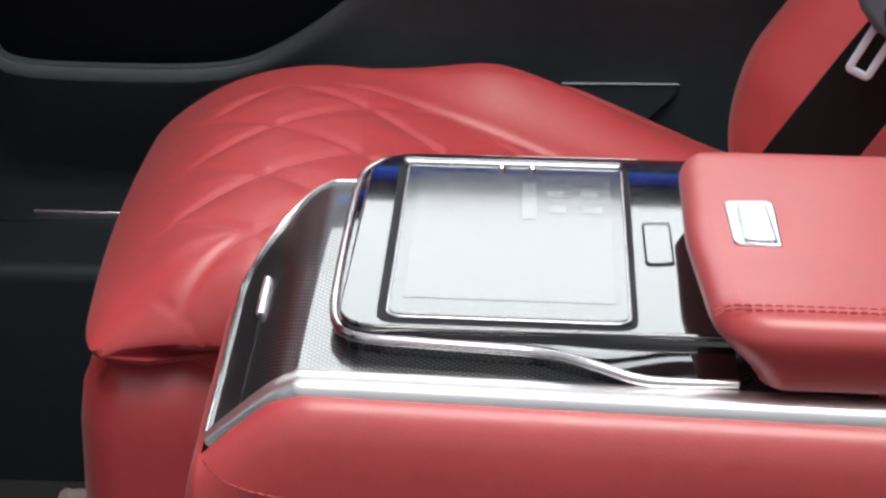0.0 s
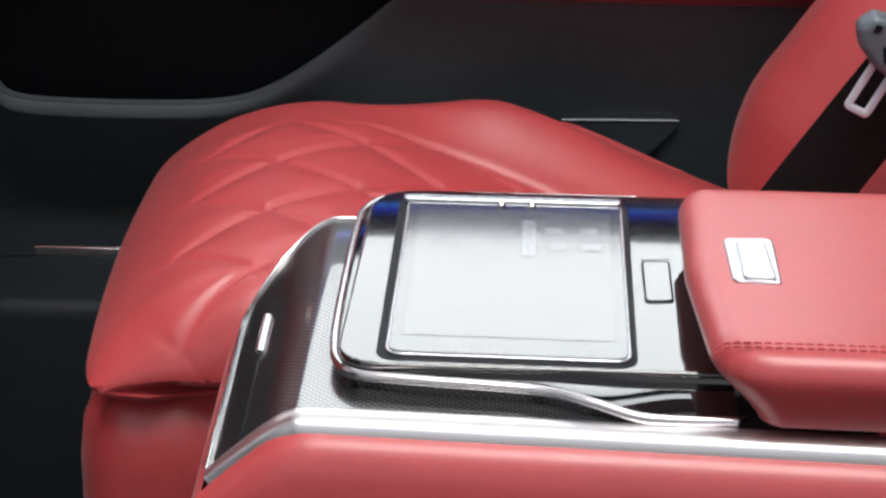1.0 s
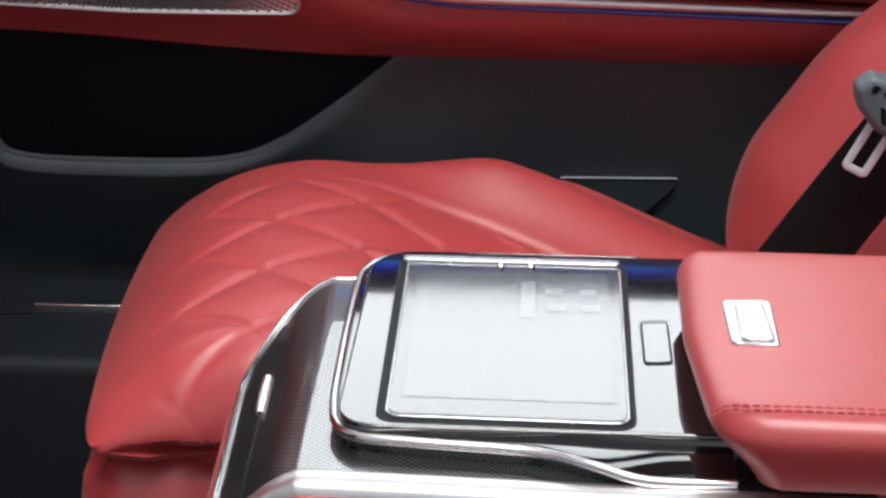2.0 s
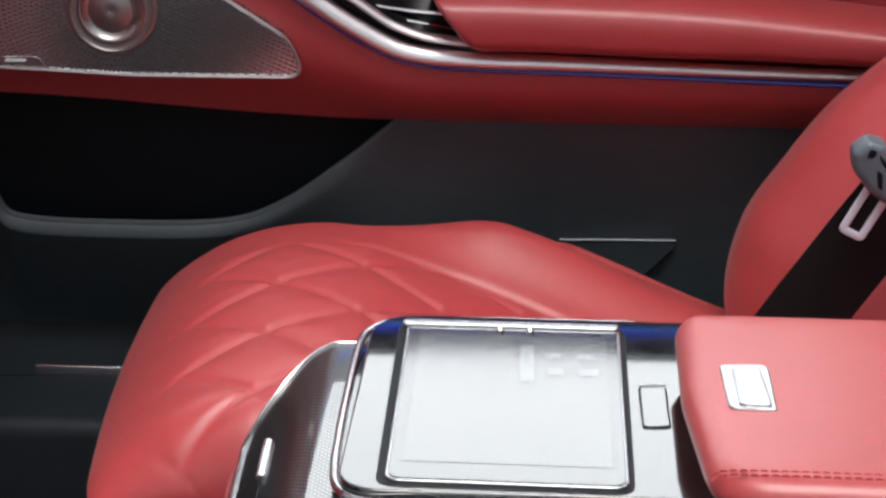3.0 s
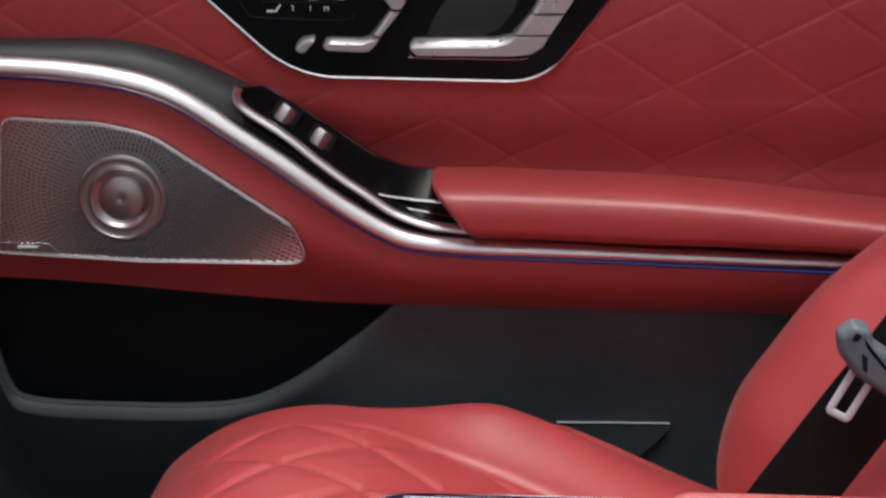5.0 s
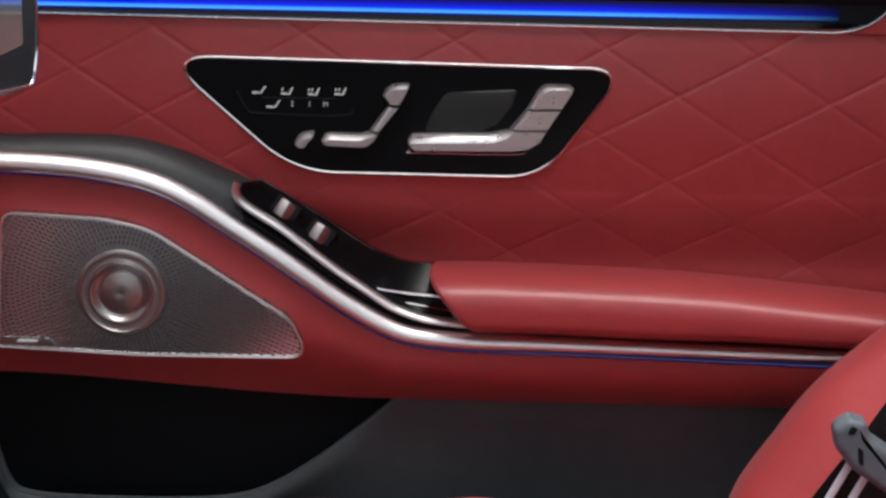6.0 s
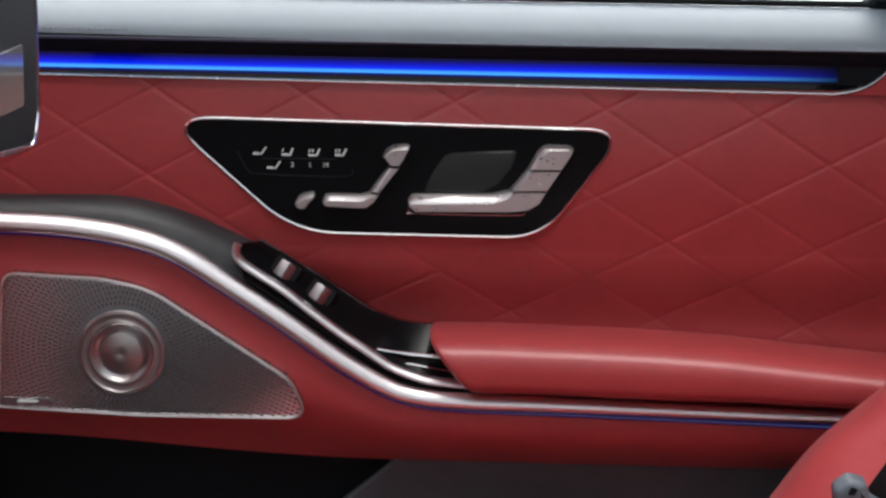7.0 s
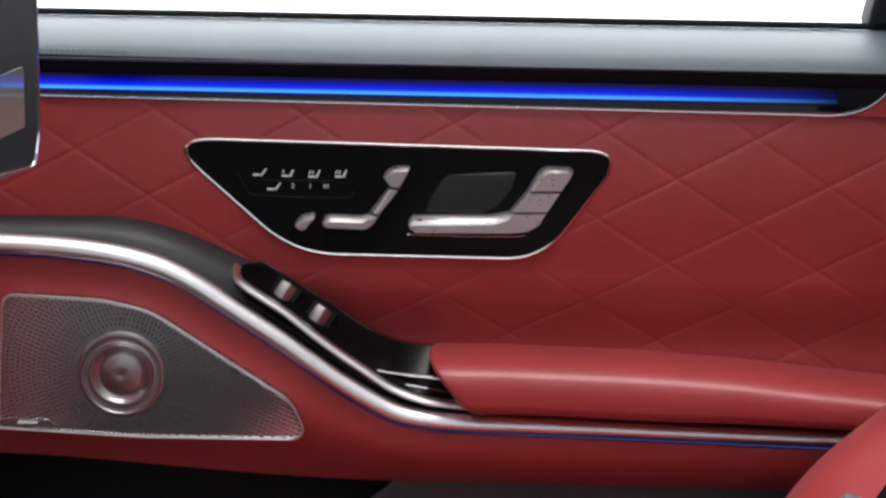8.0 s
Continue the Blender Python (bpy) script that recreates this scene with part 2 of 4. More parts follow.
def slab(outline, low, high, bev, m=Matrix(), steps=3, bm=None, crown=0.0):
    """A plate with the given outline between two heights, its upper edge rounded; m lays it into the world."""
    bm = bm or bmesh.new()
    o = [Vector(q[:2]) for q in outline]
    if area(o) < 0:
        o.reverse()
    n = len(o)
    norms = []
    for i in range(n):
        t = (o[(i + 1) % n] - o[i - 1]).normalized()
        norms.append(Vector((-t.y, t.x)))
    rings = [[(q, low) for q in o]]
    for k in range(steps + 1):
        a = math.pi / 2 * k / steps
        inset = bev * (1 - math.cos(a))
        rings.append([(q + w * inset, high - bev + bev * math.sin(a)) for q, w in zip(o, norms)])
    rings.append([(q + w * bev * 1.1, high) for q, w in zip(o, norms)])
    vs = [[bm.verts.new(m @ Vector((q.x, q.y, h))) for q, h in ring] for ring in rings]
    for a, b in zip(vs, vs[1:]):
        for i in range(n):
            bm.faces.new((a[i - 1], a[i], b[i], b[i - 1]))
    bm.faces.new(vs[-1])
    bm.faces.new(list(reversed(vs[0])))
    return bm


def block(outline, low, high, bev, m=Matrix(), segments=3):
    """A prism whose upper edge is bevelled; takes sharp and inward corners."""
    bm = bmesh.new()
    o = [Vector(q[:2]) for q in outline]
    if area(o) < 0:
        o.reverse()
    a, b = ([bm.verts.new((q.x, q.y, h)) for q in o] for h in (low, high))
    for i in range(len(o)):
        bm.faces.new((a[i - 1], a[i], b[i], b[i - 1]))
    bm.faces.new(b)
    bm.faces.new(list(reversed(a)))
    rim = [e for e in bm.edges if all(abs(v.co.z - high) < 1e-7 for v in e.verts)]
    bmesh.ops.bevel(bm, geom=rim, offset=bev, segments=segments, profile=0.5, affect="EDGES", clamp_overlap=True)
    bmesh.ops.transform(bm, matrix=m, verts=bm.verts)
    return bm


def sweep(path, profile, up=(0, 0, 1), scale=None, bm=None, closed=False):
    """A solid of the given profile (side, height) along a line."""
    bm = bm or bmesh.new()
    up = Vector(up)
    path = [Vector(q) for q in path]
    n, rings = len(path), []
    for i, q in enumerate(path):
        if closed:
            t = (path[(i + 1) % n] - path[i - 1]).normalized()
        else:
            t = (path[min(i + 1, n - 1)] - path[max(i - 1, 0)]).normalized()
        s = t.cross(up).normalized()
        u = s.cross(t)
        f = scale(i / (n - 1)) if scale else 1
        rings.append([bm.verts.new(q + s * (a * f) + u * (b * f)) for a, b in profile])
    k = len(profile)
    for i in range(n if closed else n - 1):
        a, b = rings[i], rings[(i + 1) % n]
        for j in range(k):
            bm.faces.new((a[j - 1], a[j], b[j], b[j - 1]))
    if not closed:
        bm.faces.new(rings[0])
        bm.faces.new(list(reversed(rings[-1])))
    return bm


def oval(a, b, n=12):
    return [(a * math.cos(2 * math.pi * i / n), b * math.sin(2 * math.pi * i / n)) for i in range(n)]


def sheet(nu, nv, fn, thick=None):
    """A curved sheet fn(u, v) for u, v from 0 to 1; thick is a vector by which its closed back lies behind it."""
    bm = bmesh.new()
    g = [[bm.verts.new(fn(i / nu, j / nv)) for j in range(nv + 1)] for i in range(nu + 1)]
    for i in range(nu):
        for j in range(nv):
            bm.faces.new((g[i][j], g[i + 1][j], g[i + 1][j + 1], g[i][j + 1]))
    if thick is not None:
        th = Vector(thick)
        edge = [(i, 0) for i in range(nu + 1)] + [(nu, j) for j in range(1, nv + 1)] + [(i, nv) for i in range(nu - 1, -1, -1)] + [(0, j) for j in range(nv - 1, 0, -1)]
        front = [g[i][j] for i, j in edge]
        back = [bm.verts.new(v.co + th) for v in front]
        n = len(edge)
        for k in range(n):
            bm.faces.new((front[k - 1], front[k], back[k], back[k - 1]))
        bm.faces.new(back)
    return bm


def box(x0, x1, y0, y1, z0, z1, bev=0.004):
    return slab(rounded([(x0, y0, bev), (x1, y0, bev), (x1, y1, bev), (x0, y1, bev)], 3), z0, z1, bev)


def smooth(a, b, t):
    t = min(max((t - a) / (b - a), 0), 1)
    return t * t * (3 - 2 * t)


def lathe(profile, m, n=48):
    """A turned body: (radius, height) turned about local z."""
    bm = bmesh.new()
    rings = []
    for r, h in profile:
        rings.append([bm.verts.new(m @ Vector((r * math.cos(2 * math.pi * i / n), r * math.sin(2 * math.pi * i / n), h))) for i in range(n)])
    for a, b in zip(rings, rings[1:]):
        for i in range(n):
            bm.faces.new((a[i - 1], a[i], b[i], b[i - 1]))
    bm.faces.new(rings[0])
    bm.faces.new(rings[-1])
    return bm


def stitches(path, step, length, radius, parent, up=(0, 0, 1)):
    """A run of thread stitches, one joined part."""
    bm = bmesh.new()
    path = [Vector(q) for q in path]
    lens = [0]
    for a, b in zip(path, path[1:]):
        lens.append(lens[-1] + (b - a).length)
    s = 0
    while s + length < lens[-1]:
        ends = []
        for d in (s, s + length):
            i = max(k for k in range(len(path) - 1) if lens[k] <= d)
            ends.append(path[i].lerp(path[i + 1], (d - lens[i]) / (lens[i + 1] - lens[i])))
        mid = (ends[0] + ends[1]) / 2 + Vector(up) * radius * 0.5
        sweep([ends[0], mid, ends[1]], oval(radius, radius, 6), up, bm=bm)
        s += step
    return tagged(part("stitching", bm, STITCH, parent), "row of red thread stitches", kind="stuff")


def quilt(a, b, ax, ay, bx, by, width):
    """How deep the seam lies at (a, b) in a lattice of diamonds: 1 in the seam, 0 on the cushion."""
    det = ax * by - ay * bx
    u, v = (a * by - b * bx) / det, (b * ax - a * ay) / det
    du = abs(u - round(u)) * abs(det) / math.hypot(bx, by)
    dv = abs(v - round(v)) * abs(det) / math.hypot(ax, ay)
    return max(math.exp(-(du / width) ** 2), math.exp(-(dv / width) ** 2)), min(du, dv)


# lays door shapes, drawn in (x, z), upright at a given depth, facing the cabin
def upright(y):
    return Matrix(((1, 0, 0, 0), (0, 0, -1, y), (0, 1, 0, 0), (0, 0, 0, 1)))


def loft(a, b, n, thick, bulge=0.0, push=(0, -1, 0)):
    """A sheet between two lines of equally many points, bulging between them."""
    pu = Vector(push)

    def at(u, v):
        k = u * (len(a) - 1)
        i = min(int(k), len(a) - 2)
        p, q = a[i].lerp(a[i + 1], k - i), b[i].lerp(b[i + 1], k - i)
        return p.lerp(q, v) + pu * (bulge * math.sin(math.pi * v))

    return sheet(len(a) - 1, n, at, thick)


def resample(path, n):
    lens = [0]
    for p, q in zip(path, path[1:]):
        lens.append(lens[-1] + (q - p).length)
    out = []
    for k in range(n + 1):
        d = lens[-1] * k / n
        i = max(j for j in range(len(path) - 1) if lens[j] <= d + 1e-9)
        out.append(path[i].lerp(path[i + 1], (d - lens[i]) / max(lens[i + 1] - lens[i], 1e-9)))
    return out


def line_at(y, pts, n=8):
    return spline([(x, y, z) for x, z in pts], n)


# ---- the cabin ----
tagged(part("floor", box(-1.3, 1.0, 0.45, 1.72, 0.0, 0.05), CARPET), "black carpeted car floor", "floor", kind="structure")
ground = bmesh.new()
bmesh.ops.create_grid(ground, x_segments=8, y_segments=8, size=60)
bmesh.ops.translate(ground, vec=(0, 0, -0.25), verts=ground.verts)
tagged(part("ground", ground, plastic("asphalt", (0.04, 0.04, 0.042), 0.9, 60.0)), "dark grey asphalt ground", "ground", kind="structure")
sill = thing("door_sill", "dark plastic door sill with a thin metal strip", "door sill", (0, 1.72, 0), "structure")
part("sill_body", box(-1.3, 1.0, 1.655, 1.86, 0.0, 0.232, 0.012), DARK, sill)
part("scuff_strip", box(-0.375, -0.15, 1.748, 1.752, 0.231, 0.2365, 0.001), CHROME, sill, "thin bright metal strip")
# added unseen roof, its open gap sized to steer the daylight, and unseen rear wall
roof = bmesh.new()
for x0, x1, y0, y1 in ((-1.2, -0.75, 0.45, 1.75), (0.75, 1.1, 0.45, 1.75), (-0.75, 0.75, 0.45, 0.53), (-0.75, 0.75, 1.55, 1.75)):
    slab([(x0, y0), (x1, y0), (x1, y1), (x0, y1)], 1.27, 1.31, 0.004, bm=roof)
tagged(part("ceiling", roof, HEADLINER), "added unseen pale ceiling round an open gap for light", "ceiling", kind="structure")
tagged(part("wall_rear", box(0.75, 0.8, 0.5, 1.9, 0.05, 1.27, 0.01), DARK), "dark rear bulkhead behind the seats", "bulkhead", kind="structure")

# unseen near wall, added to block light; its opening sets the door's brightness
bm = bmesh.new()
for x0, x1, z0, z1 in ((-1.3, -0.72, 0.05, 1.27), (0.38, 1.0, 0.05, 1.27), (-0.72, 0.38, 0.05, 0.20)):
    slab([(x0, z0), (x1, z0), (x1, z1), (x0, z1)], 0, 0.06, 0.004, upright(0.5), bm=bm)
tagged(part("wall_near", bm, DARK), "added unseen dark wall that limits light from the near side", "body side", kind="structure")
# unseen far wall, added to keep light out beside the window
bm = bmesh.new()
for x0, x1, z0, z1 in ((-1.3, -0.53, 0.05, 0.757), (0.37, 0.80, 0.05, 1.27), (-0.80, -0.70, 0.757, 1.27), (-1.3, 0.37, 1.20, 1.27)):
    slab([(x0, z0), (x1, z0), (x1, z1), (x0, z1)], 0, 0.05, 0.004, upright(1.90), bm=bm)
tagged(part("wall_far", bm, DARK), "added unseen dark wall round the far doors", "body side", kind="structure")
# unseen front closing, added against light from ahead
tagged(part("wall_front", box(-1.35, -1.3, 0.45, 1.9, 0.05, 0.80, 0.01), DARK), "added unseen dark wall that closes the front", "bulkhead", kind="structure")
bm = sheet(1, 1, lambda u, v: Vector((-4 + 8 * u, 5.0, 0.3 + 5.2 * v)), (0, 0.1, 0))
tagged(part("backdrop", bm, glow("white_daylight", (0.93, 0.97, 1.0), 2.4)), "plain white overcast distance outside the window", "backdrop", kind="structure")

# ---- far door ----
door = thing("door_1", "closed car door in red quilted leather with chrome and blue light strip", "car door", (0, 1.85, 0.24), "structure")
X0, X1 = -0.52, 0.36


def upper(u, v):
    x, z = X0 + (X1 - X0) * u, 0.47 + 0.259 * v
    y = 1.7935 + 0.020 * (1 - smooth(0.535, 0.60, z)) - 0.006 * math.sin(math.pi * (z - 0.6) / 0.13) * (z > 0.6)
    seam, near = quilt(x - 0.114, z - 0.6761, 0.0546, -0.0350, 0.0596, 0.0315, 0.0011)
    return Vector((x, y + 0.0006 * seam - 0.0003 * min(near / 0.022, 1), z))


part("upper_panel", sheet(640, 200, upper, (0, 0.03, 0)), RED, door, "dark red leather panel with diamond stitching")
tidy = [(X0, 0.622), (-0.397, 0.622), (-0.332, 0.619), (-0.289, 0.613), (-0.259, 0.602), (-0.225, 0.581), (-0.182, 0.553), (-0.139, 0.523), (-0.104, 0.503),
        (-0.078, 0.494), (-0.044, 0.4895), (0.034, 0.488), (0.206, 0.484), (X1, 0.481)]
rail_line = [p + Vector((0, 0, -0.0010 - 0.0026 * smooth(-0.36, -0.26, p.x) * smooth(-0.05, -0.10, p.x))) for p in resample(line_at(1.76, tidy), 110)]


def offset(line, dn, dy):
    """The line moved sideways in the door's plane, and in depth."""
    out = []
    for i, p in enumerate(line):
        t = (line[min(i + 1, len(line) - 1)] - line[max(i - 1, 0)]).normalized()
        out.append(p + Vector((-t.z, 0, t.x)) * dn + Vector((0, dy, 0)))
    return out


low_line = [Vector((p.x, 1.796, 0.4285 + 0.012 * smooth(-0.1, -0.4, p.x) + 0.004 * smooth(-0.2, -0.52, p.x))) for p in rail_line]
part("lower_trim", loft(offset(rail_line, -0.004, 0.004), low_line, 26, (0, 0.03, 0), 0.013), RED, door, "red leather band below the chrome rail")
RAIL = [(-0.0078, -0.004), (-0.0080, -0.0012), (-0.0070, 0.0012), (-0.0045, 0.0038), (-0.0012, 0.0060), (0.0015, 0.0067), (0.0036, 0.0061), (0.0056, 0.0042), (0.0070, 0.0012), (0.0074, -0.004)]
part("chrome_rail", sweep(rail_line, RAIL, (0, -1, 0), lambda t: 1.02 - 0.28 * smooth(0.45, 0.75, t)), SATIN, door, "satin chrome rail")
part("rail_light", sweep(offset(rail_line, -0.0074, 0.0005), oval(0.0016, 0.002, 8), (0, -1, 0)), BLUE_LINE, door, "dim blue light line")
ledge_top = resample(line_at(1.79, [(X0, 0.637), (-0.401, 0.637), (-0.314, 0.638), (-0.271, 0.630), (-0.228, 0.613), (-0.200, 0.600)]), 50)
rail_part = resample([p for p in offset(rail_line, 0.004, 0.004) if p.x < -0.207], 50)
part("ledge", loft(rail_part, ledge_top, 14, (0, 0.02, -0.006), 0.006, (0, -0.5, 0.8)), LEDGE, door, "dark grey padded ledge")
# black switch panel with its chrome line
sw_line = resample(line_at(1.757, [(-0.2050, 0.6150), (-0.2110, 0.6138), (-0.2150, 0.6105), (-0.2172, 0.6048), (-0.2160, 0.5990), (-0.2085, 0.5915), (-0.1820, 0.5745), (-0.1605, 0.5578), (-0.1390, 0.5418), (-0.1215, 0.5302), (-0.1066, 0.5200), (-0.0957, 0.5138), (-0.0741, 0.5063), (-0.0525, 0.5035), (-0.0380, 0.5025)]), 72)
sw_top = resample(line_at(1.790, [(-0.2090, 0.6078), (-0.2040, 0.6062), (-0.1963, 0.6026), (-0.1767, 0.5905), (-0.1592, 0.5797), (-0.1418, 0.5688), (-0.1242, 0.5570), (-0.1067, 0.5475), (-0.0892, 0.5425), (-0.0695, 0.5408), (-0.0400, 0.5405)]), 72)
switch_panel = part("switch_panel", loft(sw_line[4:], sw_top[4:], 12, (0, 0.02, -0.004)), SATIN_BLACK, door, "glossy black switch panel")
part("chrome_line", sweep(sw_line[4:], [(a * 0.42, b * 0.6) for a, b in RAIL], (0, -1, 0)), SATIN, switch_panel, "thin bright chrome line")
part("panel_edge", sweep([p + Vector((0, -0.0012, 0)) for p in sw_top[2:44]], oval(0.0006, 0.0008, 6), (0, -1, 0)), FRAME, switch_panel, "fine metal line above the switches")
cup = [line_at(1.7645, pts) for pts in ([(-0.1224, 0.5300), (-0.1007, 0.5257), (-0.0682, 0.5229), (-0.0500, 0.5222)], [(-0.1090, 0.5190), (-0.0876, 0.5166), (-0.0638, 0.5127), (-0.0480, 0.5100)])]
part("pull_insert", loft(resample(cup[0], 20), resample(cup[1], 20), 4, (0, 0.01, -0.002), 0.004, (0, 0.8, 0.2)), SATIN_BLACK, switch_panel, "glossy black insert in the door pull")
gap_low = resample([p for p in offset(rail_line, 0.004, 0.006) if -0.232 < p.x < -0.02], 72)
part("gap_strip", loft(gap_low[6:], [p + Vector((0, 0.006, 0)) for p in sw_line[6:]], 4, (0, 0.02, 0)), SATIN_BLACK, switch_panel)
for line, width in ((cup[0], 0.0013), (cup[1], 0.0009)):
    part("pull_edge", sweep(line, oval(width, 0.0015, 8), (0, -1, 0)), BRIGHT, switch_panel, "fine chrome edge")


def window_switch(cx, cz):
    """A rocker with a raised ridge, in a dark well."""
    ax = Vector((0.83, 0, -0.56))
    nrm = Vector((-0.25, -0.80, 0.55)).normalized()
    side = ax.cross(nrm).normalized()
    base = Vector((cx, 1.7715, cz))
    bm = bmesh.new()
    sec = [(-0.0085, 0.0), (-0.0080, 0.0034), (-0.0055, 0.0052), (-0.0015, 0.0060), (0.0015, 0.0072), (0.0032, 0.0074), (0.0050, 0.0060), (0.0078, 0.0030), (0.0085, 0.0)]
    rows = []
    for s, f in ((-0.0082, 0.80), (-0.0076, 0.95), (-0.0060, 1.0), (0.0060, 1.0), (0.0076, 0.95), (0.0082, 0.80)):
        rows.append([bm.verts.new(base + ax * p * f * 0.82 + nrm * (h * f * 0.85 - 0.001) + side * s * 0.84) for p, h in sec])
    for a, b in zip(rows, rows[1:]):
        for i in range(len(sec) - 1):
            bm.faces.new((a[i], a[i + 1], b[i + 1], b[i]))
    bm.faces.new(rows[0])
    bm.faces.new(rows[-1])
    switch = part("window_switch", bm, SWITCH, switch_panel, "silver window switch")
    lay = Matrix((ax, side, nrm)).transposed().to_4x4()
    lay.translation = base
    part("switch_well", slab(rounded([(-0.0105, -0.0085, 0.003), (0.0105, -0.0085, 0.003), (0.0105, 0.0085, 0.003), (-0.0105, 0.0085, 0.003)], 4), -0.004, 0.0008, 0.0005, lay), POCKET_FRONT, switch)
    return switch


window_switch(-0.1812, 0.5855)
window_switch(-0.1545, 0.5675)

# armrest pad
pad_axis = [(-0.051, 0.5300), (0.0, 0.5305), (0.08, 0.5285), (0.16, 0.5262), (0.25, 0.5205), (0.36, 0.511)]


def pad(u, v):
    k = u * 5
    i = min(int(k), 4)
    x = pad_axis[i][0] + (pad_axis[i + 1][0] - pad_axis[i][0]) * (k - i)
    z = pad_axis[i][1] + (pad_axis[i + 1][1] - pad_axis[i][1]) * (k - i)
    a = 2 * math.pi * v
    grow = min(1, max(u, 0.0) / 0.03)
    f = 0.90 + 0.10 * math.sqrt(max(0, 1 - (1 - grow) ** 2))
    c, s = math.cos(a), math.sin(a)
    dy = 0.042 * f * math.copysign(abs(c) ** 0.75, c)
    dz = (0.0225 - 0.0055 * smooth(0.08, 0.28, x)) * f * math.copysign(abs(s) ** (0.7 if s > 0 else 0.48), s)
    shear = -0.80 * (dz + 0.004) * (1 - smooth(-0.02, 0.06, x))
    return Vector((x + shear, 1.772 - dy, z + dz - 0.0090))


bm = sheet(70, 40, pad)
bmesh.ops.remove_doubles(bm, verts=bm.verts, dist=1e-6)
bmesh.ops.holes_fill(bm, edges=[e for e in bm.edges if e.is_boundary], sides=0)
part("armrest_pad", bm, RED, door, "padded red leather armrest")

part("pad_seam", sweep([pad(0.05 + 0.95 * k / 60, 0.905) for k in range(61)], oval(0.0007, 0.0007, 6)), STITCH, door, "fine seam along the armrest")

# control panel with seat switches and door handle
panel_line = rounded([(-0.2755, 0.7005, 0.015), (0.0745, 0.6968, 0.015), (0.013, 0.6122, 0.055), (-0.176, 0.6125, 0.09)], 12)
controls = part("control_panel", slab(panel_line, -0.01, 0.007, 0.002, upright(1.7925)), SATIN_BLACK, door, "glossy black control panel")
part("chrome_frame", sweep([Vector((q.x, 1.787, q.y)) for q in panel_line], oval(0.0013, 0.0020, 8), (0, -1, 0), closed=True), CHROME, controls, "thin chrome frame")


def control(name, pts, low, high, bev, material, label=""):
    return part(name, block(rounded(pts, 3), low, high, bev, upright(1.79)), material, controls, label, 25)


control("handle_recess", [(-0.0785, 0.6455, 0.004), (-0.0695, 0.6631, 0.01), (-0.0603, 0.6764, 0.006), (-0.0048, 0.6807, 0.004), (-0.0109, 0.6666, 0.01), (-0.0213, 0.6532, 0.01), (-0.0341, 0.6470, 0.006)], 0.002, 0.0054, 0.0020, RECESS, "dark recess behind the handle")


def key(name, foot, face, high, label):
    """A silver key with a broad lit chamfer along its upper edge: its foot and its smaller face, point by point."""
    m = upright(1.79)
    bm = bmesh.new()
    foot, face = [Vector(q) for q in foot], [Vector(q) for q in face]
    if area(foot) < 0:
        foot.reverse()
        face.reverse()
    mid = sum(face, Vector((0, 0))) / len(face)
    rings = [(foot, 0.002), (foot, high - 0.0055), ([a.lerp(b, 0.25) for a, b in zip(foot, face)], high - 0.0028), ([a.lerp(b, 0.8) for a, b in zip(foot, face)], high - 0.0006), (face, high), ([q.lerp(mid, 0.04) for q in face], high)]
    vs = [[bm.verts.new(m @ Vector((q.x, q.y, h))) for q in ring] for ring, h in rings]
    for a, b in zip(vs, vs[1:]):
        for i in range(len(foot)):
            bm.faces.new((a[i - 1], a[i], b[i], b[i - 1]))
    bm.faces.new(vs[-1])
    bm.faces.new(list(reversed(vs[0])))
    return part(name, bm, SILVER, controls, label, 28)


key("door_handle", [(-0.0886, 0.6410), (-0.0856, 0.6450), (-0.0553, 0.6461), (-0.0254, 0.6468), (-0.0147, 0.6492), (-0.0113, 0.6497), (0.0164, 0.6503), (0.0111, 0.6406), (0.0027, 0.6351), (-0.0101, 0.6335), (-0.0829, 0.6323), (-0.0881, 0.6366)],
    [(-0.0867, 0.6381), (-0.0846, 0.6390), (-0.0551, 0.6397), (-0.0231, 0.6408), (-0.0125, 0.6445), (-0.0075, 0.6494), (0.0155, 0.6499), (0.0102, 0.6413), (0.0018, 0.6363), (-0.0101, 0.6347), (-0.0828, 0.6335), (-0.0863, 0.6366)], 0.0165, "silver door handle")
key("lock_button", [(-0.0118, 0.6505), (0.0007, 0.6661), (0.0266, 0.6667), (0.0168, 0.6511)], [(-0.0062, 0.6510), (0.0062, 0.6656), (0.0259, 0.6662), (0.0164, 0.6516)], 0.0165, "silver lock button")
key("lock_button", [(0.0013, 0.6669), (0.0089, 0.6806), (0.0130, 0.6842), (0.0173, 0.6849), (0.0325, 0.6846), (0.0356, 0.6820), (0.0336, 0.6777), (0.0272, 0.6675)],
    [(0.0068, 0.6675), (0.0132, 0.6786), (0.0165, 0.6813), (0.0190, 0.6822), (0.0317, 0.6825), (0.0345, 0.6812), (0.0329, 0.6777), (0.0268, 0.6680)], 0.0165, "silver lock button")
part("handle_line", sweep(line_at(1.784, [(-0.0890, 0.6328), (-0.0870, 0.6305), (-0.0835, 0.6297), (-0.0101, 0.6300), (0.0006, 0.6320)], 8), oval(0.0007, 0.0009, 8), (0, -1, 0)), FRAME, controls, "fine metal line below the handle")
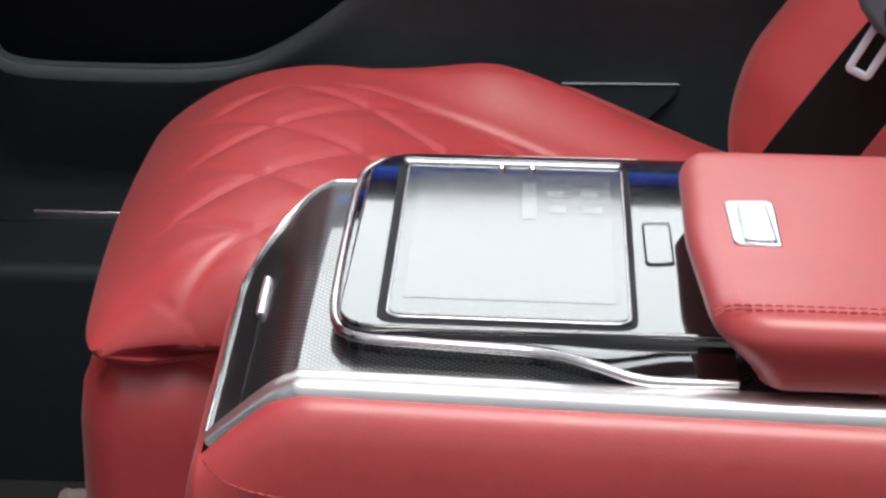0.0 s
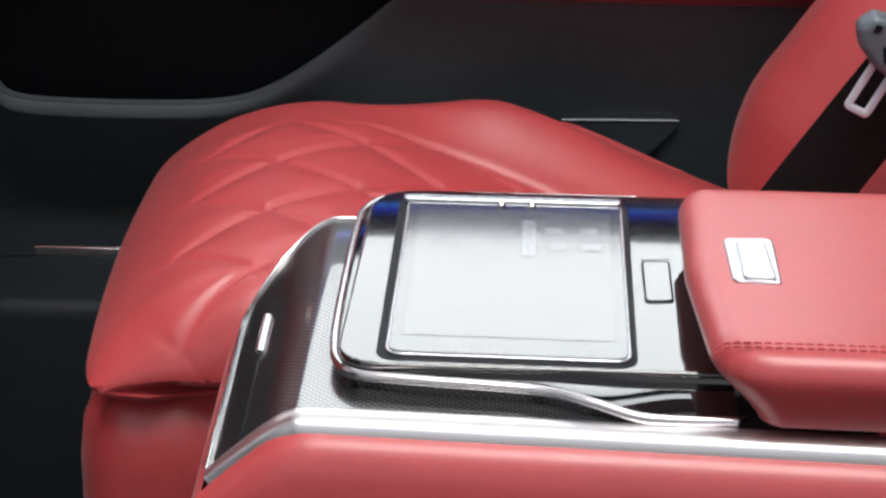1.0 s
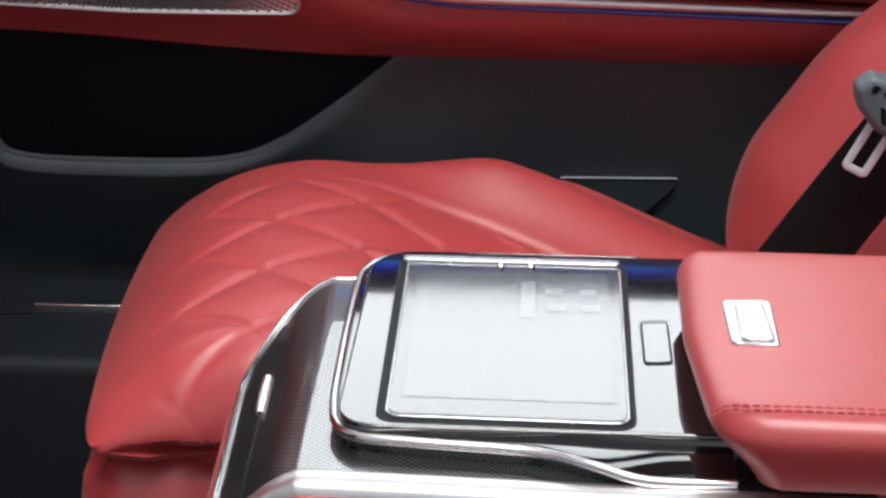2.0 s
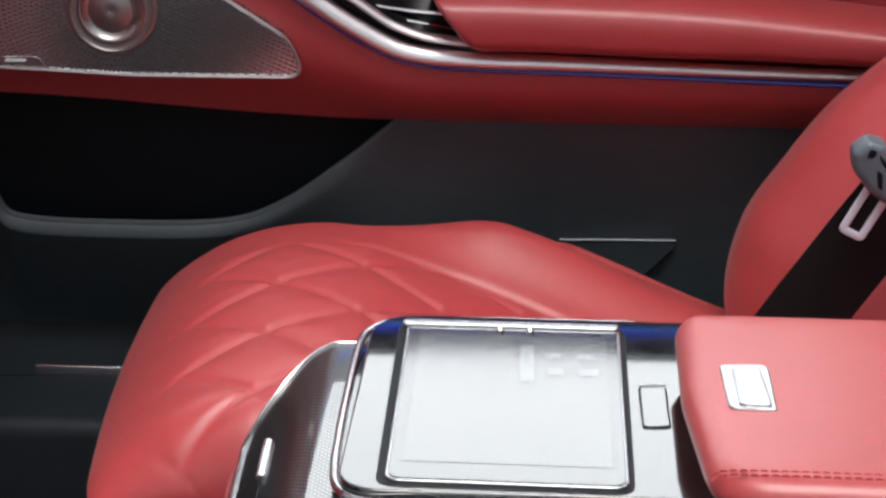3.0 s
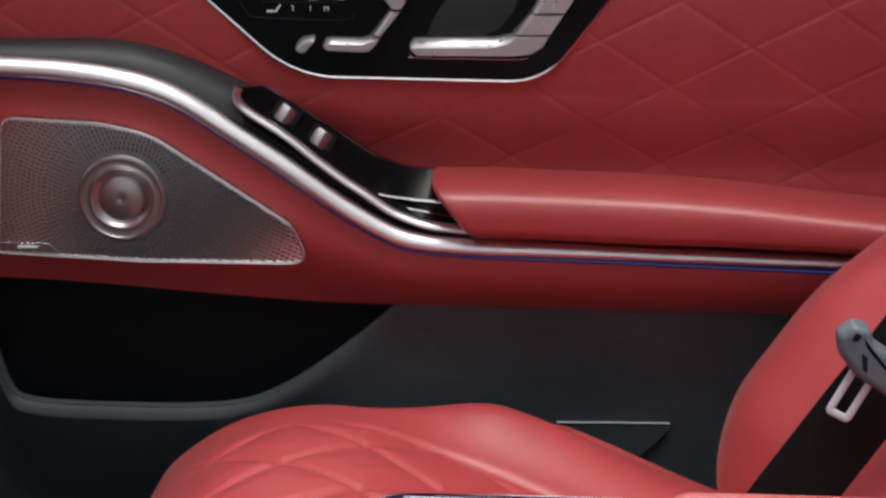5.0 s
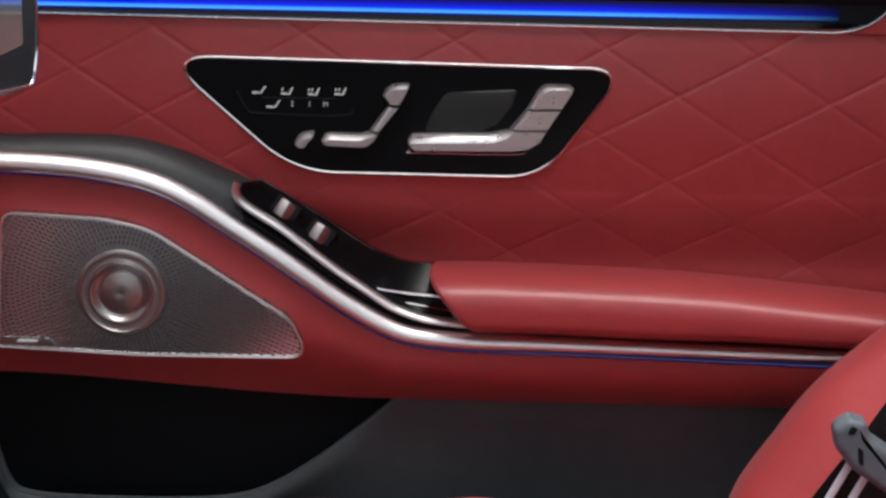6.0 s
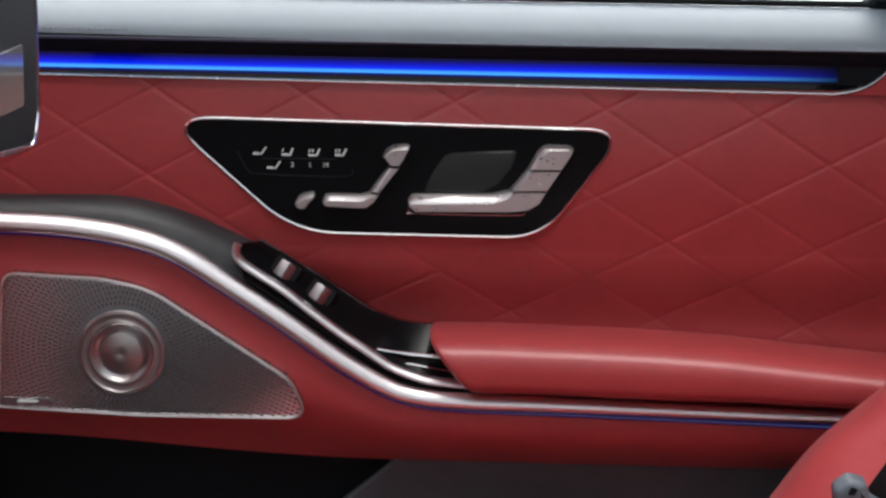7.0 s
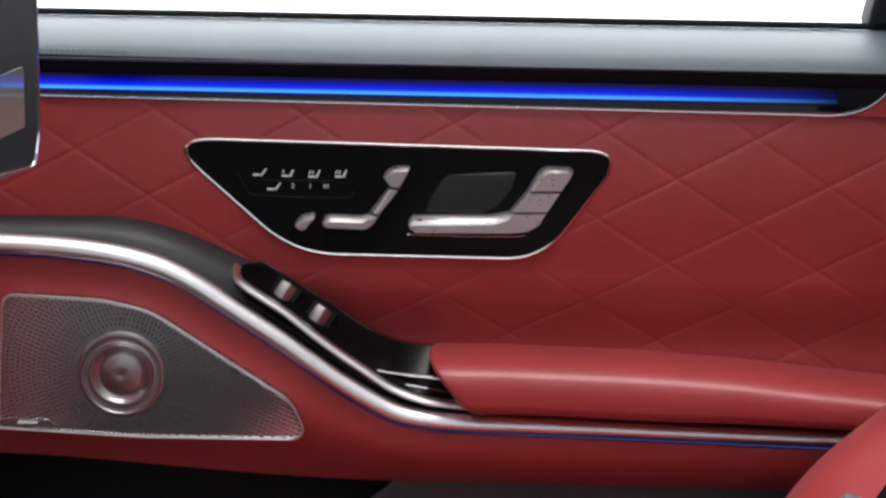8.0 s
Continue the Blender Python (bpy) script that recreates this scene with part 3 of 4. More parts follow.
key("seat_switch", [(-0.1545, 0.6389), (-0.1519, 0.6433), (-0.1476, 0.6443), (-0.1248, 0.6439), (-0.1188, 0.6460), (-0.1104, 0.6447), (-0.1145, 0.6380), (-0.1196, 0.6339), (-0.1239, 0.6334), (-0.1497, 0.6341), (-0.1536, 0.6358)],
    [(-0.1521, 0.6380), (-0.1496, 0.6394), (-0.1461, 0.6399), (-0.1238, 0.6395), (-0.1170, 0.6428), (-0.1118, 0.6438), (-0.1156, 0.6385), (-0.1203, 0.6350), (-0.1238, 0.6345), (-0.1496, 0.6352), (-0.1517, 0.6361)], 0.013, "silver cushion switch")
key("seat_switch", [(-0.1180, 0.6470), (-0.1044, 0.6660), (-0.0950, 0.6658), (-0.1100, 0.6458)], [(-0.1130, 0.6470), (-0.1011, 0.6655), (-0.0962, 0.6654), (-0.1106, 0.6466)], 0.013, "silver backrest switch")
key("seat_switch", [(-0.1083, 0.6740), (-0.1062, 0.6788), (-0.1007, 0.6824), (-0.0900, 0.6835), (-0.0879, 0.6823), (-0.0887, 0.6792), (-0.0933, 0.6691), (-0.0959, 0.6666), (-0.1027, 0.6669)],
    [(-0.1061, 0.6742), (-0.1039, 0.6767), (-0.0993, 0.6794), (-0.0908, 0.6804), (-0.0891, 0.6806), (-0.0895, 0.6790), (-0.0941, 0.6699), (-0.0964, 0.6678), (-0.1017, 0.6681)], 0.014, "silver headrest switch")
key("seat_switch", [(-0.1751, 0.6358), (-0.1726, 0.6411), (-0.1691, 0.6438), (-0.1614, 0.6453), (-0.1596, 0.6440), (-0.1605, 0.6405), (-0.1648, 0.6360), (-0.1670, 0.6324), (-0.1704, 0.6315), (-0.1743, 0.6340)],
    [(-0.1728, 0.6354), (-0.1698, 0.6385), (-0.1668, 0.6403), (-0.1616, 0.6422), (-0.1608, 0.6424), (-0.1613, 0.6403), (-0.1652, 0.6362), (-0.1673, 0.6337), (-0.1702, 0.6327), (-0.1728, 0.6341)], 0.013, "small silver leg rest switch")
for cx, cz in ((0.0205, 0.6742), (0.0105, 0.6585)):
    bm = bmesh.new()
    for dz in (-0.0022, 0.0018):
        slab([(cx - 0.0009, cz + dz), (cx + 0.0009, cz + dz), (cx + 0.0009, cz + dz + 0.0011), (cx - 0.0009, cz + dz + 0.0011)], 0, 0.0003, 0.0001, upright(1.7737), 1, bm)
    part("lock_mark", bm, FRAME, controls, "tiny grey lock mark")
# symbols
for cx, cz, heat in ((-0.2033, 0.6756, 0), (-0.1813, 0.6752, 1), (-0.1611, 0.6751, 2), (-0.1409, 0.6756, 2), (-0.1925, 0.6648, 0)):
    bm = bmesh.new()
    m = upright(1.7853)
    slab([(cx - 0.004, cz - 0.003), (cx + 0.001, cz - 0.003), (cx + 0.001, cz - 0.0012), (cx - 0.004, cz - 0.0012)], 0, 0.0004, 0.0001, m, 1, bm)
    lean = 0.0025 if heat else 0.004
    slab([(cx + 0.001, cz - 0.003), (cx + 0.003, cz - 0.003), (cx + 0.003 + lean, cz + 0.003), (cx + 0.0015 + lean, cz + 0.003)], 0, 0.0004, 0.0001, m, 1, bm)
    for k in range(heat):
        slab([(cx - 0.004 + k * 0.0025, cz), (cx - 0.0028 + k * 0.0025, cz), (cx - 0.002 + k * 0.0025, cz + 0.0025), (cx - 0.0032 + k * 0.0025, cz + 0.0025)], 0, 0.0004, 0.0001, m, 1, bm)
    part("symbol", bm, MARK, controls, "small white seat symbol")
for body, cx in (("2", -0.1770), ("1", -0.1637), ("M", -0.1516)):
    cu = bpy.data.curves.new("marking", "FONT")
    cu.body, cu.size, cu.align_x, cu.extrude = body, 0.0055, "CENTER", 0.0002
    tmp = new("marking_text", cu)
    me = bpy.data.meshes.new_from_object(tmp)
    bpy.data.objects.remove(tmp)
    me.transform(upright(1.7853) @ Matrix.Translation((cx, 0.6636, 0)))
    me.materials.clear()
    me.materials.append(MARK)
    ob = new("marking", me)
    ob.parent = controls
for pts in ([(-0.219, 0.675), (-0.211, 0.6605), (-0.200, 0.6575), (-0.139, 0.657), (-0.131, 0.663)], [(-0.200, 0.6695), (-0.143, 0.670)]):
    part("touch_groove", sweep(line_at(1.7855, pts, 6), oval(0.0005, 0.0005, 6), (0, -1, 0)), DARK, controls, "faint groove between touch keys")

# upper edge: padded sill, gloss band, blue light
prof = [(1.888, 0.774), (1.886, 0.7790), (1.86, 0.7785), (1.83, 0.7755), (1.803, 0.7690), (1.790, 0.7632), (1.7865, 0.7600), (1.7885, 0.7580), (1.80, 0.757), (1.88, 0.757)]
part("sill_pad", sweep([(X0, 0, 0), (-0.1, 0, 0), (0.1, 0, 0), (X1, 0, 0)], [(-y, z) for y, z in prof]), GREY, door, "soft grey padded top of the door")
part("gloss_band", sweep([(X0, 0, 0), (0, 0, 0), (X1, 0, 0)], [(-1.7895, 0.7578), (-1.7905, 0.752), (-1.794, 0.7474), (-1.805, 0.7474), (-1.805, 0.7578)]), SCREEN_BLACK, door, "glossy black band")
part("light_strip", sweep([(X0, 0, 0), (0, 0, 0), (0.232, 0, 0)], [(-1.7935, 0.7475), (-1.7925, 0.7335), (-1.80, 0.7335), (-1.80, 0.7475)]), BLUE, door, "glowing blue light strip")
part("band_end", sweep([(0.2325, 0, 0), (X1, 0, 0)], [(-1.7940, 0.7478), (-1.7935, 0.7300), (-1.80, 0.7300), (-1.80, 0.7478)]), SCREEN_BLACK, door)
part("light_lip", sweep([(X0, 0, 0), (0, 0, 0), (X1, 0, 0)], [(-1.7915, 0.7336), (-1.7915, 0.7295), (-1.80, 0.7295), (-1.80, 0.7336)]), PIANO, door)
edge_line = spline([(X0, 1.789, 0.7315), (-0.374, 1.789, 0.7305), (0.0, 1.789, 0.7285), (0.20, 1.789, 0.7272), (0.233, 1.789, 0.7275), (0.254, 1.789, 0.7335), (0.269, 1.789, 0.7455), (0.280, 1.789, 0.7575)], 8)
part("edge_line", sweep(edge_line, oval(0.0011, 0.0014, 8), (0, -1, 0)), FRAME, door, "thin chrome edge line")
corner = [(0.238, 0.7265)] + [(p.x, p.z - 0.001) for p in edge_line[-24:]] + [(0.285, 0.7575), (X1, 0.7575), (X1, 0.7265)]
part("corner_trim", slab(corner, -0.01, 0.0048, 0.0005, upright(1.7935), 1), RED, door)
part("belt_seal", sweep([(X0, 1.889, 0.7815), (0, 1.889, 0.7815), (X1, 1.889, 0.7815)], oval(0.004, 0.0028, 8)), POCKET, door, "black rubber window seal")
part("sill_seam", sweep([(X0, 1.7878, 0.7626), (-0.1, 1.7878, 0.7594), (X1, 1.7878, 0.7594)], oval(0.0007, 0.0012, 6)), POCKET, door, "dark seam along the padded top")
stitches([(X0, 1.7925, 0.7650), (-0.30, 1.7925, 0.7650)], 0.0042, 0.003, 0.0005, door).data.materials[0] = THREAD
part("window_frame", slab(rounded([(0.263, 0.778, 0.006), (0.36, 0.778, 0.004), (0.46, 1.15, 0.02), (0.34, 1.15, 0.02)]), -0.03, 0.015, 0.006, upright(1.895)), DARK, door, "black window frame post")

# speaker
speaker_line = rounded([(-0.3940, 0.5842, 0.012), (-0.3187, 0.5812, 0.10), (-0.2823, 0.5737, 0.08), (-0.1755, 0.5050, 0.03), (-0.1615, 0.4747, 0.016), (-0.2902, 0.4737, 0.10), (-0.4010, 0.4781, 0.004)], 8)
speaker = part("speaker_grille", slab(speaker_line, -0.012, 0.004, 0.0022, upright(1.756)), GRILLE, door, "perforated metal speaker grille")
part("grille_edge", sweep([Vector((q.x, 1.7512, q.y)) for q in speaker_line], oval(0.0012, 0.0016, 8), (0, -1, 0), closed=True), SILVER, speaker, "fine metal edge")
part("speaker_ring", lathe([(0.0335, -0.002), (0.0335, 0.0004), (0.0325, 0.0018), (0.0312, 0.0020), (0.0300, 0.0008), (0.0262, 0.0002), (0.0250, 0.0006), (0.0244, 0.0030), (0.0234, 0.0042), (0.0222, 0.0040), (0.0200, 0.0012), (0.0176, 0.0004), (0.0168, 0.0010), (0.0160, 0.0024), (0.0152, 0.0026), (0.008, 0.0038), (0.0012, 0.0046), (0.0004, 0.0042)], upright(1.752) @ Matrix.Translation((-0.3045, 0.5235, 0)), 64), metal("turned_metal", (0.44, 0.42, 0.42), 0.36, 0.02), speaker, "turned metal speaker ring")
part("badge_plate", slab(rounded([(-0.4000, 0.4800, 0.002), (-0.3985, 0.4862, 0.002), (-0.3610, 0.4862, 0.003), (-0.3535, 0.4785, 0.002)], 4), 0.0, 0.0009, 0.0004, upright(1.7518)), FRAME, speaker, "small maker's plate")
part("badge_bar", slab([(-0.3858, 0.4822), (-0.3700, 0.4824), (-0.3690, 0.4842), (-0.3840, 0.4846)], 0, 0.0006, 0.0001, upright(1.7508), 1), MARK, speaker, "plain light bar on the plate")

# lower door with map pocket
lip_line = line_at(0, [(X0, 0.452), (-0.430, 0.450), (-0.416, 0.400), (-0.404, 0.360), (-0.385, 0.346), (-0.317, 0.343), (-0.228, 0.346), (-0.185, 0.360), (-0.140, 0.390), (-0.088, 0.433), (-0.066, 0.449), (X1, 0.449)], 10)


def lip_height(x):
    for a, b in zip(lip_line, lip_line[1:]):
        if a.x <= x <= b.x:
            return a.z + (b.z - a.z) * (x - a.x) / max(b.x - a.x, 1e-6)
    return 0.449


def lower_door(u, v):
    """The pocket's front leans outward at its lip; towards the rear the panel stands upright."""
    x = X0 + (X1 - X0) * u
    z = 0.236 + (lip_height(x) - 0.236) * v
    lean = 1 - smooth(-0.27, -0.06, x)
    y = 1.797 + lean * (0.034 - 0.062 * v ** 1.2 + 0.010 * smooth(0.93, 1.0, v))
    return Vector((x, y, z))


part("lower_panel", sheet(220, 24, lower_door, (0, 0.012, 0)), SLATE, door, "dark grey lower door panel with the front of the map pocket")
part("pocket_lip", sweep([lower_door(0.12 + 0.38 * k / 90, 1.0) + Vector((0, 0.003, 0)) for k in range(91)], oval(0.0036, 0.0030, 10), (0, -1, 0)), SLATE, door, "rounded lip of the map pocket")
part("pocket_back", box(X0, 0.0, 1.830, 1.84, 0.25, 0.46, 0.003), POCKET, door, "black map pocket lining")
vent = part("trim_plate", slab(rounded([(0.030, 0.307, 0.002), (0.030, 0.3355, 0.002), (0.1195, 0.3370, 0.002), (0.1195, 0.330, 0.002), (0.098, 0.307, 0.004)], 4), 0.0, 0.004, 0.0015, upright(1.7945)), SLATE, door, "dark trim plate with a bright upper edge")
part("plate_edge", sweep([(0.030, 1.7905, 0.3355), (0.07, 1.7905, 0.3363), (0.1195, 1.7905, 0.3370)], oval(0.0012, 0.0014, 8), (0, -1, 0)), FRAME, vent, "bright metal edge")
part("door_shell", box(X0, X1, 1.86, 1.885, 0.236, 0.757, 0.004), DARK, door)

# window pane
pane_m, pane_nt, pane_b = nodes("window_glass", (1, 1, 1), 0.0)
pane_b.inputs["Transmission Weight"].default_value = 1.0
pane_b.inputs["IOR"].default_value = 1.05
window = thing("window_1", "clear raised door window in a dark frame", "window", (0, 1.9, 0.78), "structure")
pane = part("pane", sheet(1, 1, lambda u, v: Vector((-0.9 + 1.3 * u, 1.90 - 0.10 * v, 0.772 + 0.45 * v)), (0, 0.004, 0)), pane_m, window, "clear glass pane")
pane.visible_shadow = False

# ---- centre console ----
console = thing("centre_console", "rear centre console in red leather with chrome rail and black top", "console", (0.05, 1.13, 0.05))


def rail_y(x):
    return 1.0345 - 0.048 * (x + 0.056)


def far_y(x):
    k = min(max((-0.104 - x) / 0.0420, 0), 1)
    return 1.250 - 0.075 * (1 - math.sqrt(1 - 0.97 * k * k))


top_line = resample(line_at(0, [(-0.1470, 0.4470), (-0.1370, 0.4570), (-0.1275, 0.4655), (-0.115, 0.4760), (-0.104, 0.4805), (-0.092, 0.4820), (0.0, 0.4815), (0.45, 0.4800)], 12), 110)
ring0 = [(p.x, rail_y(p.x) - 0.011, p.z, 0.0, -1.0) for p in reversed(top_line)]
x_f, z_f = top_line[0].x, top_line[0].z
y_f = rail_y(x_f) - 0.011
ring0 += [(x_f, y_f + 0.001 * math.sin(a), z_f, -math.sin(a), -math.cos(a)) for a in (math.pi / 2 * k / 8 for k in range(1, 8))]
ring0 += [(x_f, y_f + 0.002 + 0.15 * k / 20, z_f, -1.0, 0.0) for k in range(21)]
ring0 += [(x_f, y_f + 0.153, z_f, -math.cos(a), math.sin(a)) for a in (math.pi / 2 * k / 8 for k in range(1, 8))]
ring0 += [(p.x, far_y(p.x) - 0.006, p.z, 0.0, 1.0) for p in top_line]
bm = bmesh.new()
rings = []
for out, drop in ((0, 0), (0.004, 0.0012), (0.0085, 0.0045), (0.012, 0.010), (0.0145, 0.018), (0.0165, 0.032), (0.0175, 0.06), (0.0175, 0.12), (0.016, 1.0)):
    rings.append([bm.verts.new((x + nx * (out * (0.45 if nx < 0 else 1) + (min(drop, 0.12) * 0.05 if nx < 0 else 0)), y + ny * out, max(z - drop, 0.05))) for x, y, z, nx, ny in ring0])
for a, b in zip(rings, rings[1:]):
    for k in range(1, len(a)):
        bm.faces.new((a[k - 1], a[k], b[k], b[k - 1]))
part("console_body", bm, RED, console, "red leather console side", 60)
stitches([(x, rail_y(x) - 0.0277, z) for x, z in ((-0.1440, 0.4540), (-0.1405, 0.4485), (-0.1335, 0.4425), (-0.1235, 0.4385), (-0.105, 0.4350), (-0.08, 0.4330))], 0.0044, 0.0032, 0.0006, console, (0, -1, 0))
deck_line = resample(line_at(0, [(-0.1455, 0.4520), (-0.1355, 0.4615), (-0.1255, 0.4705), (-0.115, 0.4795), (-0.105, 0.4852), (-0.094, 0.4868), (0.0, 0.487), (0.16, 0.487)], 12), 90)


def deck(u, v):
    p = deck_line[round(u * 90)]
    return Vector((p.x, rail_y(p.x) + 0.0015 + (far_y(p.x) - rail_y(p.x)) * v, p.z))


part("console_deck", sheet(90, 30, deck, (0, 0, -0.012)), MESH, console, "glossy metal mesh deck")
near_edge = [Vector((p.x, rail_y(p.x), p.z)) for p in deck_line]
rail_prof = [(-0.001, -0.008), (-0.0008, 0.0008), (0.0005, 0.0014), (0.003, 0.0015), (0.006, 0.0012), (0.009, 0.0005), (0.011, -0.0006), (0.0122, -0.0022), (0.0126, -0.009)]
wide = sweep(near_edge + [Vector((0.45, rail_y(0.45), 0.4868))], rail_prof, (0, 0, 1), lambda t: 0.72 + 0.33 * smooth(0.0, 0.2, t))
part("trim_rail", wide, SATIN, console, "broad satin chrome rail")
front_edge = [Vector((deck_line[0].x - 0.0005, rail_y(-0.145) + (far_y(deck_line[0].x) - rail_y(-0.145)) * k / 12, deck_line[0].z)) for k in range(13)]
front_edge += [Vector((p.x, far_y(p.x) + 0.0005, p.z)) for p in deck_line[1:60]]
part("edge_trim", sweep(front_edge, oval(0.0010, 0.0016, 8)), CHROME, console, "thin chrome edge")
# roller cover: grip and seam
def deck_at(x, y, up=0.0):
    p = min(deck_line, key=lambda q: abs(q.x - x))
    return Vector((x, y, p.z + up))


part("roller_grip", sweep([deck_at(-0.1300, 1.128 + 0.005 * k, 0.0020) for k in range(9)], oval(0.0022, 0.0014, 10)), CHROME, console, "small silver roller grip")
part("roller_seam", sweep([deck_at(-0.1300, 1.035 + 0.01 * k, 0.0004) for k in range(10)], oval(0.0007, 0.0006, 6)), POCKET, console, "dark seam of the roller cover")

# raised black bezel
bez = rounded([(-0.0875, 1.0585, 0.022), (0.11, 1.0570, 0.002), (0.11, 1.262, 0.002), (-0.0815, 1.264, 0.030)], 10)
bezel = part("bezel", slab(bez, 0.4872, 0.5000, 0.0014, steps=5), PIANO, console, "raised glossy black bezel")
lip = resample(spline([(0.06, 1.2665, 0.4955), (-0.045, 1.2665, 0.4955), (-0.070, 1.263, 0.4955), (-0.0835, 1.248, 0.4955), (-0.0875, 1.225, 0.4960), (-0.0895, 1.150, 0.4965), (-0.0895, 1.085, 0.4968), (-0.0865, 1.063, 0.4968),
                       (-0.0765, 1.0515, 0.4970), (-0.046, 1.0460, 0.4975), (0.006, 1.0410, 0.4970), (0.031, 1.0355, 0.4945), (0.051, 1.0300, 0.4910), (0.068, 1.0300, 0.4895), (0.097, 1.0305, 0.4895)], 10), 120)
lip = [p + Vector((0, 0.0060, -0.0028)) * (smooth(0.035, 0.0, p.x) * smooth(1.10, 1.06, p.y)) for p in lip]
part("bezel_trim", sweep(lip, oval(0.0023, 0.0027, 12)), TRIM, bezel, "polished chrome edge")
skirt_low = [p for p in lip if p.y < 1.062 and p.x > -0.087]
skirt_high = [Vector((max(p.x, -0.0735 + 0.3 * (p.x + 0.0735)) if p.x < -0.0735 else p.x, 1.0610 + 0.006 * smooth(-0.07, -0.087, p.x), 0.4948)) for p in skirt_low]
part("bezel_skirt", loft(skirt_low, skirt_high, 6, (0, 0.002, -0.010), 0.0010, (0, 0, 1)), PIANO, bezel, "sloping glossy black skirt")
part("bezel_side", loft([p + Vector((0.002, 0.003, -0.0005)) for p in lip], [Vector((p.x + 0.004, p.y + 0.006, 0.4860)) for p in lip], 2, (0.004, 0.004, 0)), PIANO, bezel)
part("tablet_well", slab(rounded([(-0.0690, 1.0620, 0.010), (0.0530, 1.0595, 0.010), (0.0545, 1.249, 0.006), (-0.0668, 1.250, 0.006)], 5), 0.4990, 0.5003, 0.0002), POCKET_FRONT, bezel, "dark gap round the tablet")
button = part("push_button", slab(rounded([(0.0588, 1.1295, 0.003), (0.0732, 1.1310, 0.003), (0.0732, 1.1785, 0.003), (0.0586, 1.1780, 0.003)], 4), 0.499, 0.5004, 0.0002), POCKET_FRONT, bezel, "black push button in a dark joint")
part("button_cap", slab(rounded([(0.0596, 1.1310, 0.0025), (0.0724, 1.1325, 0.0025), (0.0724, 1.1765, 0.0025), (0.0594, 1.1760, 0.0025)], 4), 0.500, 0.5010, 0.0004), PIANO, button)
part("button_line", sweep([(0.0590, 1.1782, 0.5010), (0.0660, 1.1790, 0.5010), (0.0728, 1.1790, 0.5010)], oval(0.0006, 0.0006, 6)), FRAME, button)

# padded lid with its catch
lid_line = rounded([(0.0850, 1.0115, 0.034), (0.46, 1.0010, 0.02), (0.46, 1.2060, 0.02), (0.0775, 1.2095, 0.018), (0.0762, 1.1150, 0.12)], 10)
if area(lid_line) < 0:
    lid_line.reverse()
lid_rings = [(0.025 * (1 - k / 6), k / 6 - 1) for k in range(6)] + [(0, a) for a in (math.pi / 2 * k / 8 for k in range(9))]
bm = bmesh.new()
rings = []
for drop, a in lid_rings:
    ring = []
    for k, q in enumerate(lid_line):
        t = (lid_line[(k + 1) % len(lid_line)] - lid_line[k - 1]).normalized()
        inward = Vector((-t.y, t.x))
        under = (drop / 0.025) ** 1.4
        inset = under * (0.007 + 0.021 * max(inward.x, 0)) if a < 0 else 0.0125 * (1 - math.cos(a))
        z = 0.5190 - drop if a < 0 else 0.5190 + 0.0125 * math.sin(min(a, math.pi / 2))
        ring.append(bm.verts.new((q.x + inward.x * inset, q.y + inward.y * inset, z)))
    rings.append(ring)
for pull, rise in ((0.06, 0.0004), (0.2, 0.0007), (0.5, 0.0009), (0.9, 0.0010)):
    rings.append([bm.verts.new((v.co.x + (0.27 - v.co.x) * pull, v.co.y + (1.105 - v.co.y) * pull, v.co.z + rise)) for v in rings[14]])
for a, b in zip(rings, rings[1:]):
    for k in range(len(a)):
        bm.faces.new((a[k - 1], a[k], b[k], b[k - 1]))
bm.faces.new(rings[-1])
bm.faces.new(list(reversed(rings[0])))
lid = part("armrest_lid", bm, RED, console, "padded red leather armrest lid", 50)
for shift in (0.0, 0.0042):
    stitches([(0.0835, 1.0215 + shift, 0.5284), (0.0875, 1.0225 + shift, 0.5308), (0.093, 1.0225 + shift, 0.5316), (0.13, 1.0222 + shift, 0.5316), (0.45, 1.0130 + shift, 0.5316)], 0.0046, 0.0034, 0.0005, lid)
catch = part("lid_catch", slab(rounded([(0.0965, 1.0880, 0.005), (0.1192, 1.0870, 0.002), (0.1192, 1.1378, 0.006), (0.0950, 1.1362, 0.004)], 5), 0.530, 0.5332, 0.0010), CATCH, lid, "silver lid release button")
part("catch_joint", slab(rounded([(0.1008, 1.0880, 0.003), (0.1173, 1.0876, 0.002), (0.1147, 1.1330, 0.003), (0.1003, 1.1318, 0.003)], 4), 0.5325, 0.5336, 0.0003), FRAME, catch)
part("catch_plate", slab(rounded([(0.1015, 1.0895, 0.003), (0.1166, 1.0890, 0.002), (0.1140, 1.1310, 0.003), (0.1010, 1.1300, 0.003)], 4), 0.533, 0.5346, 0.0006), FRAME, catch)

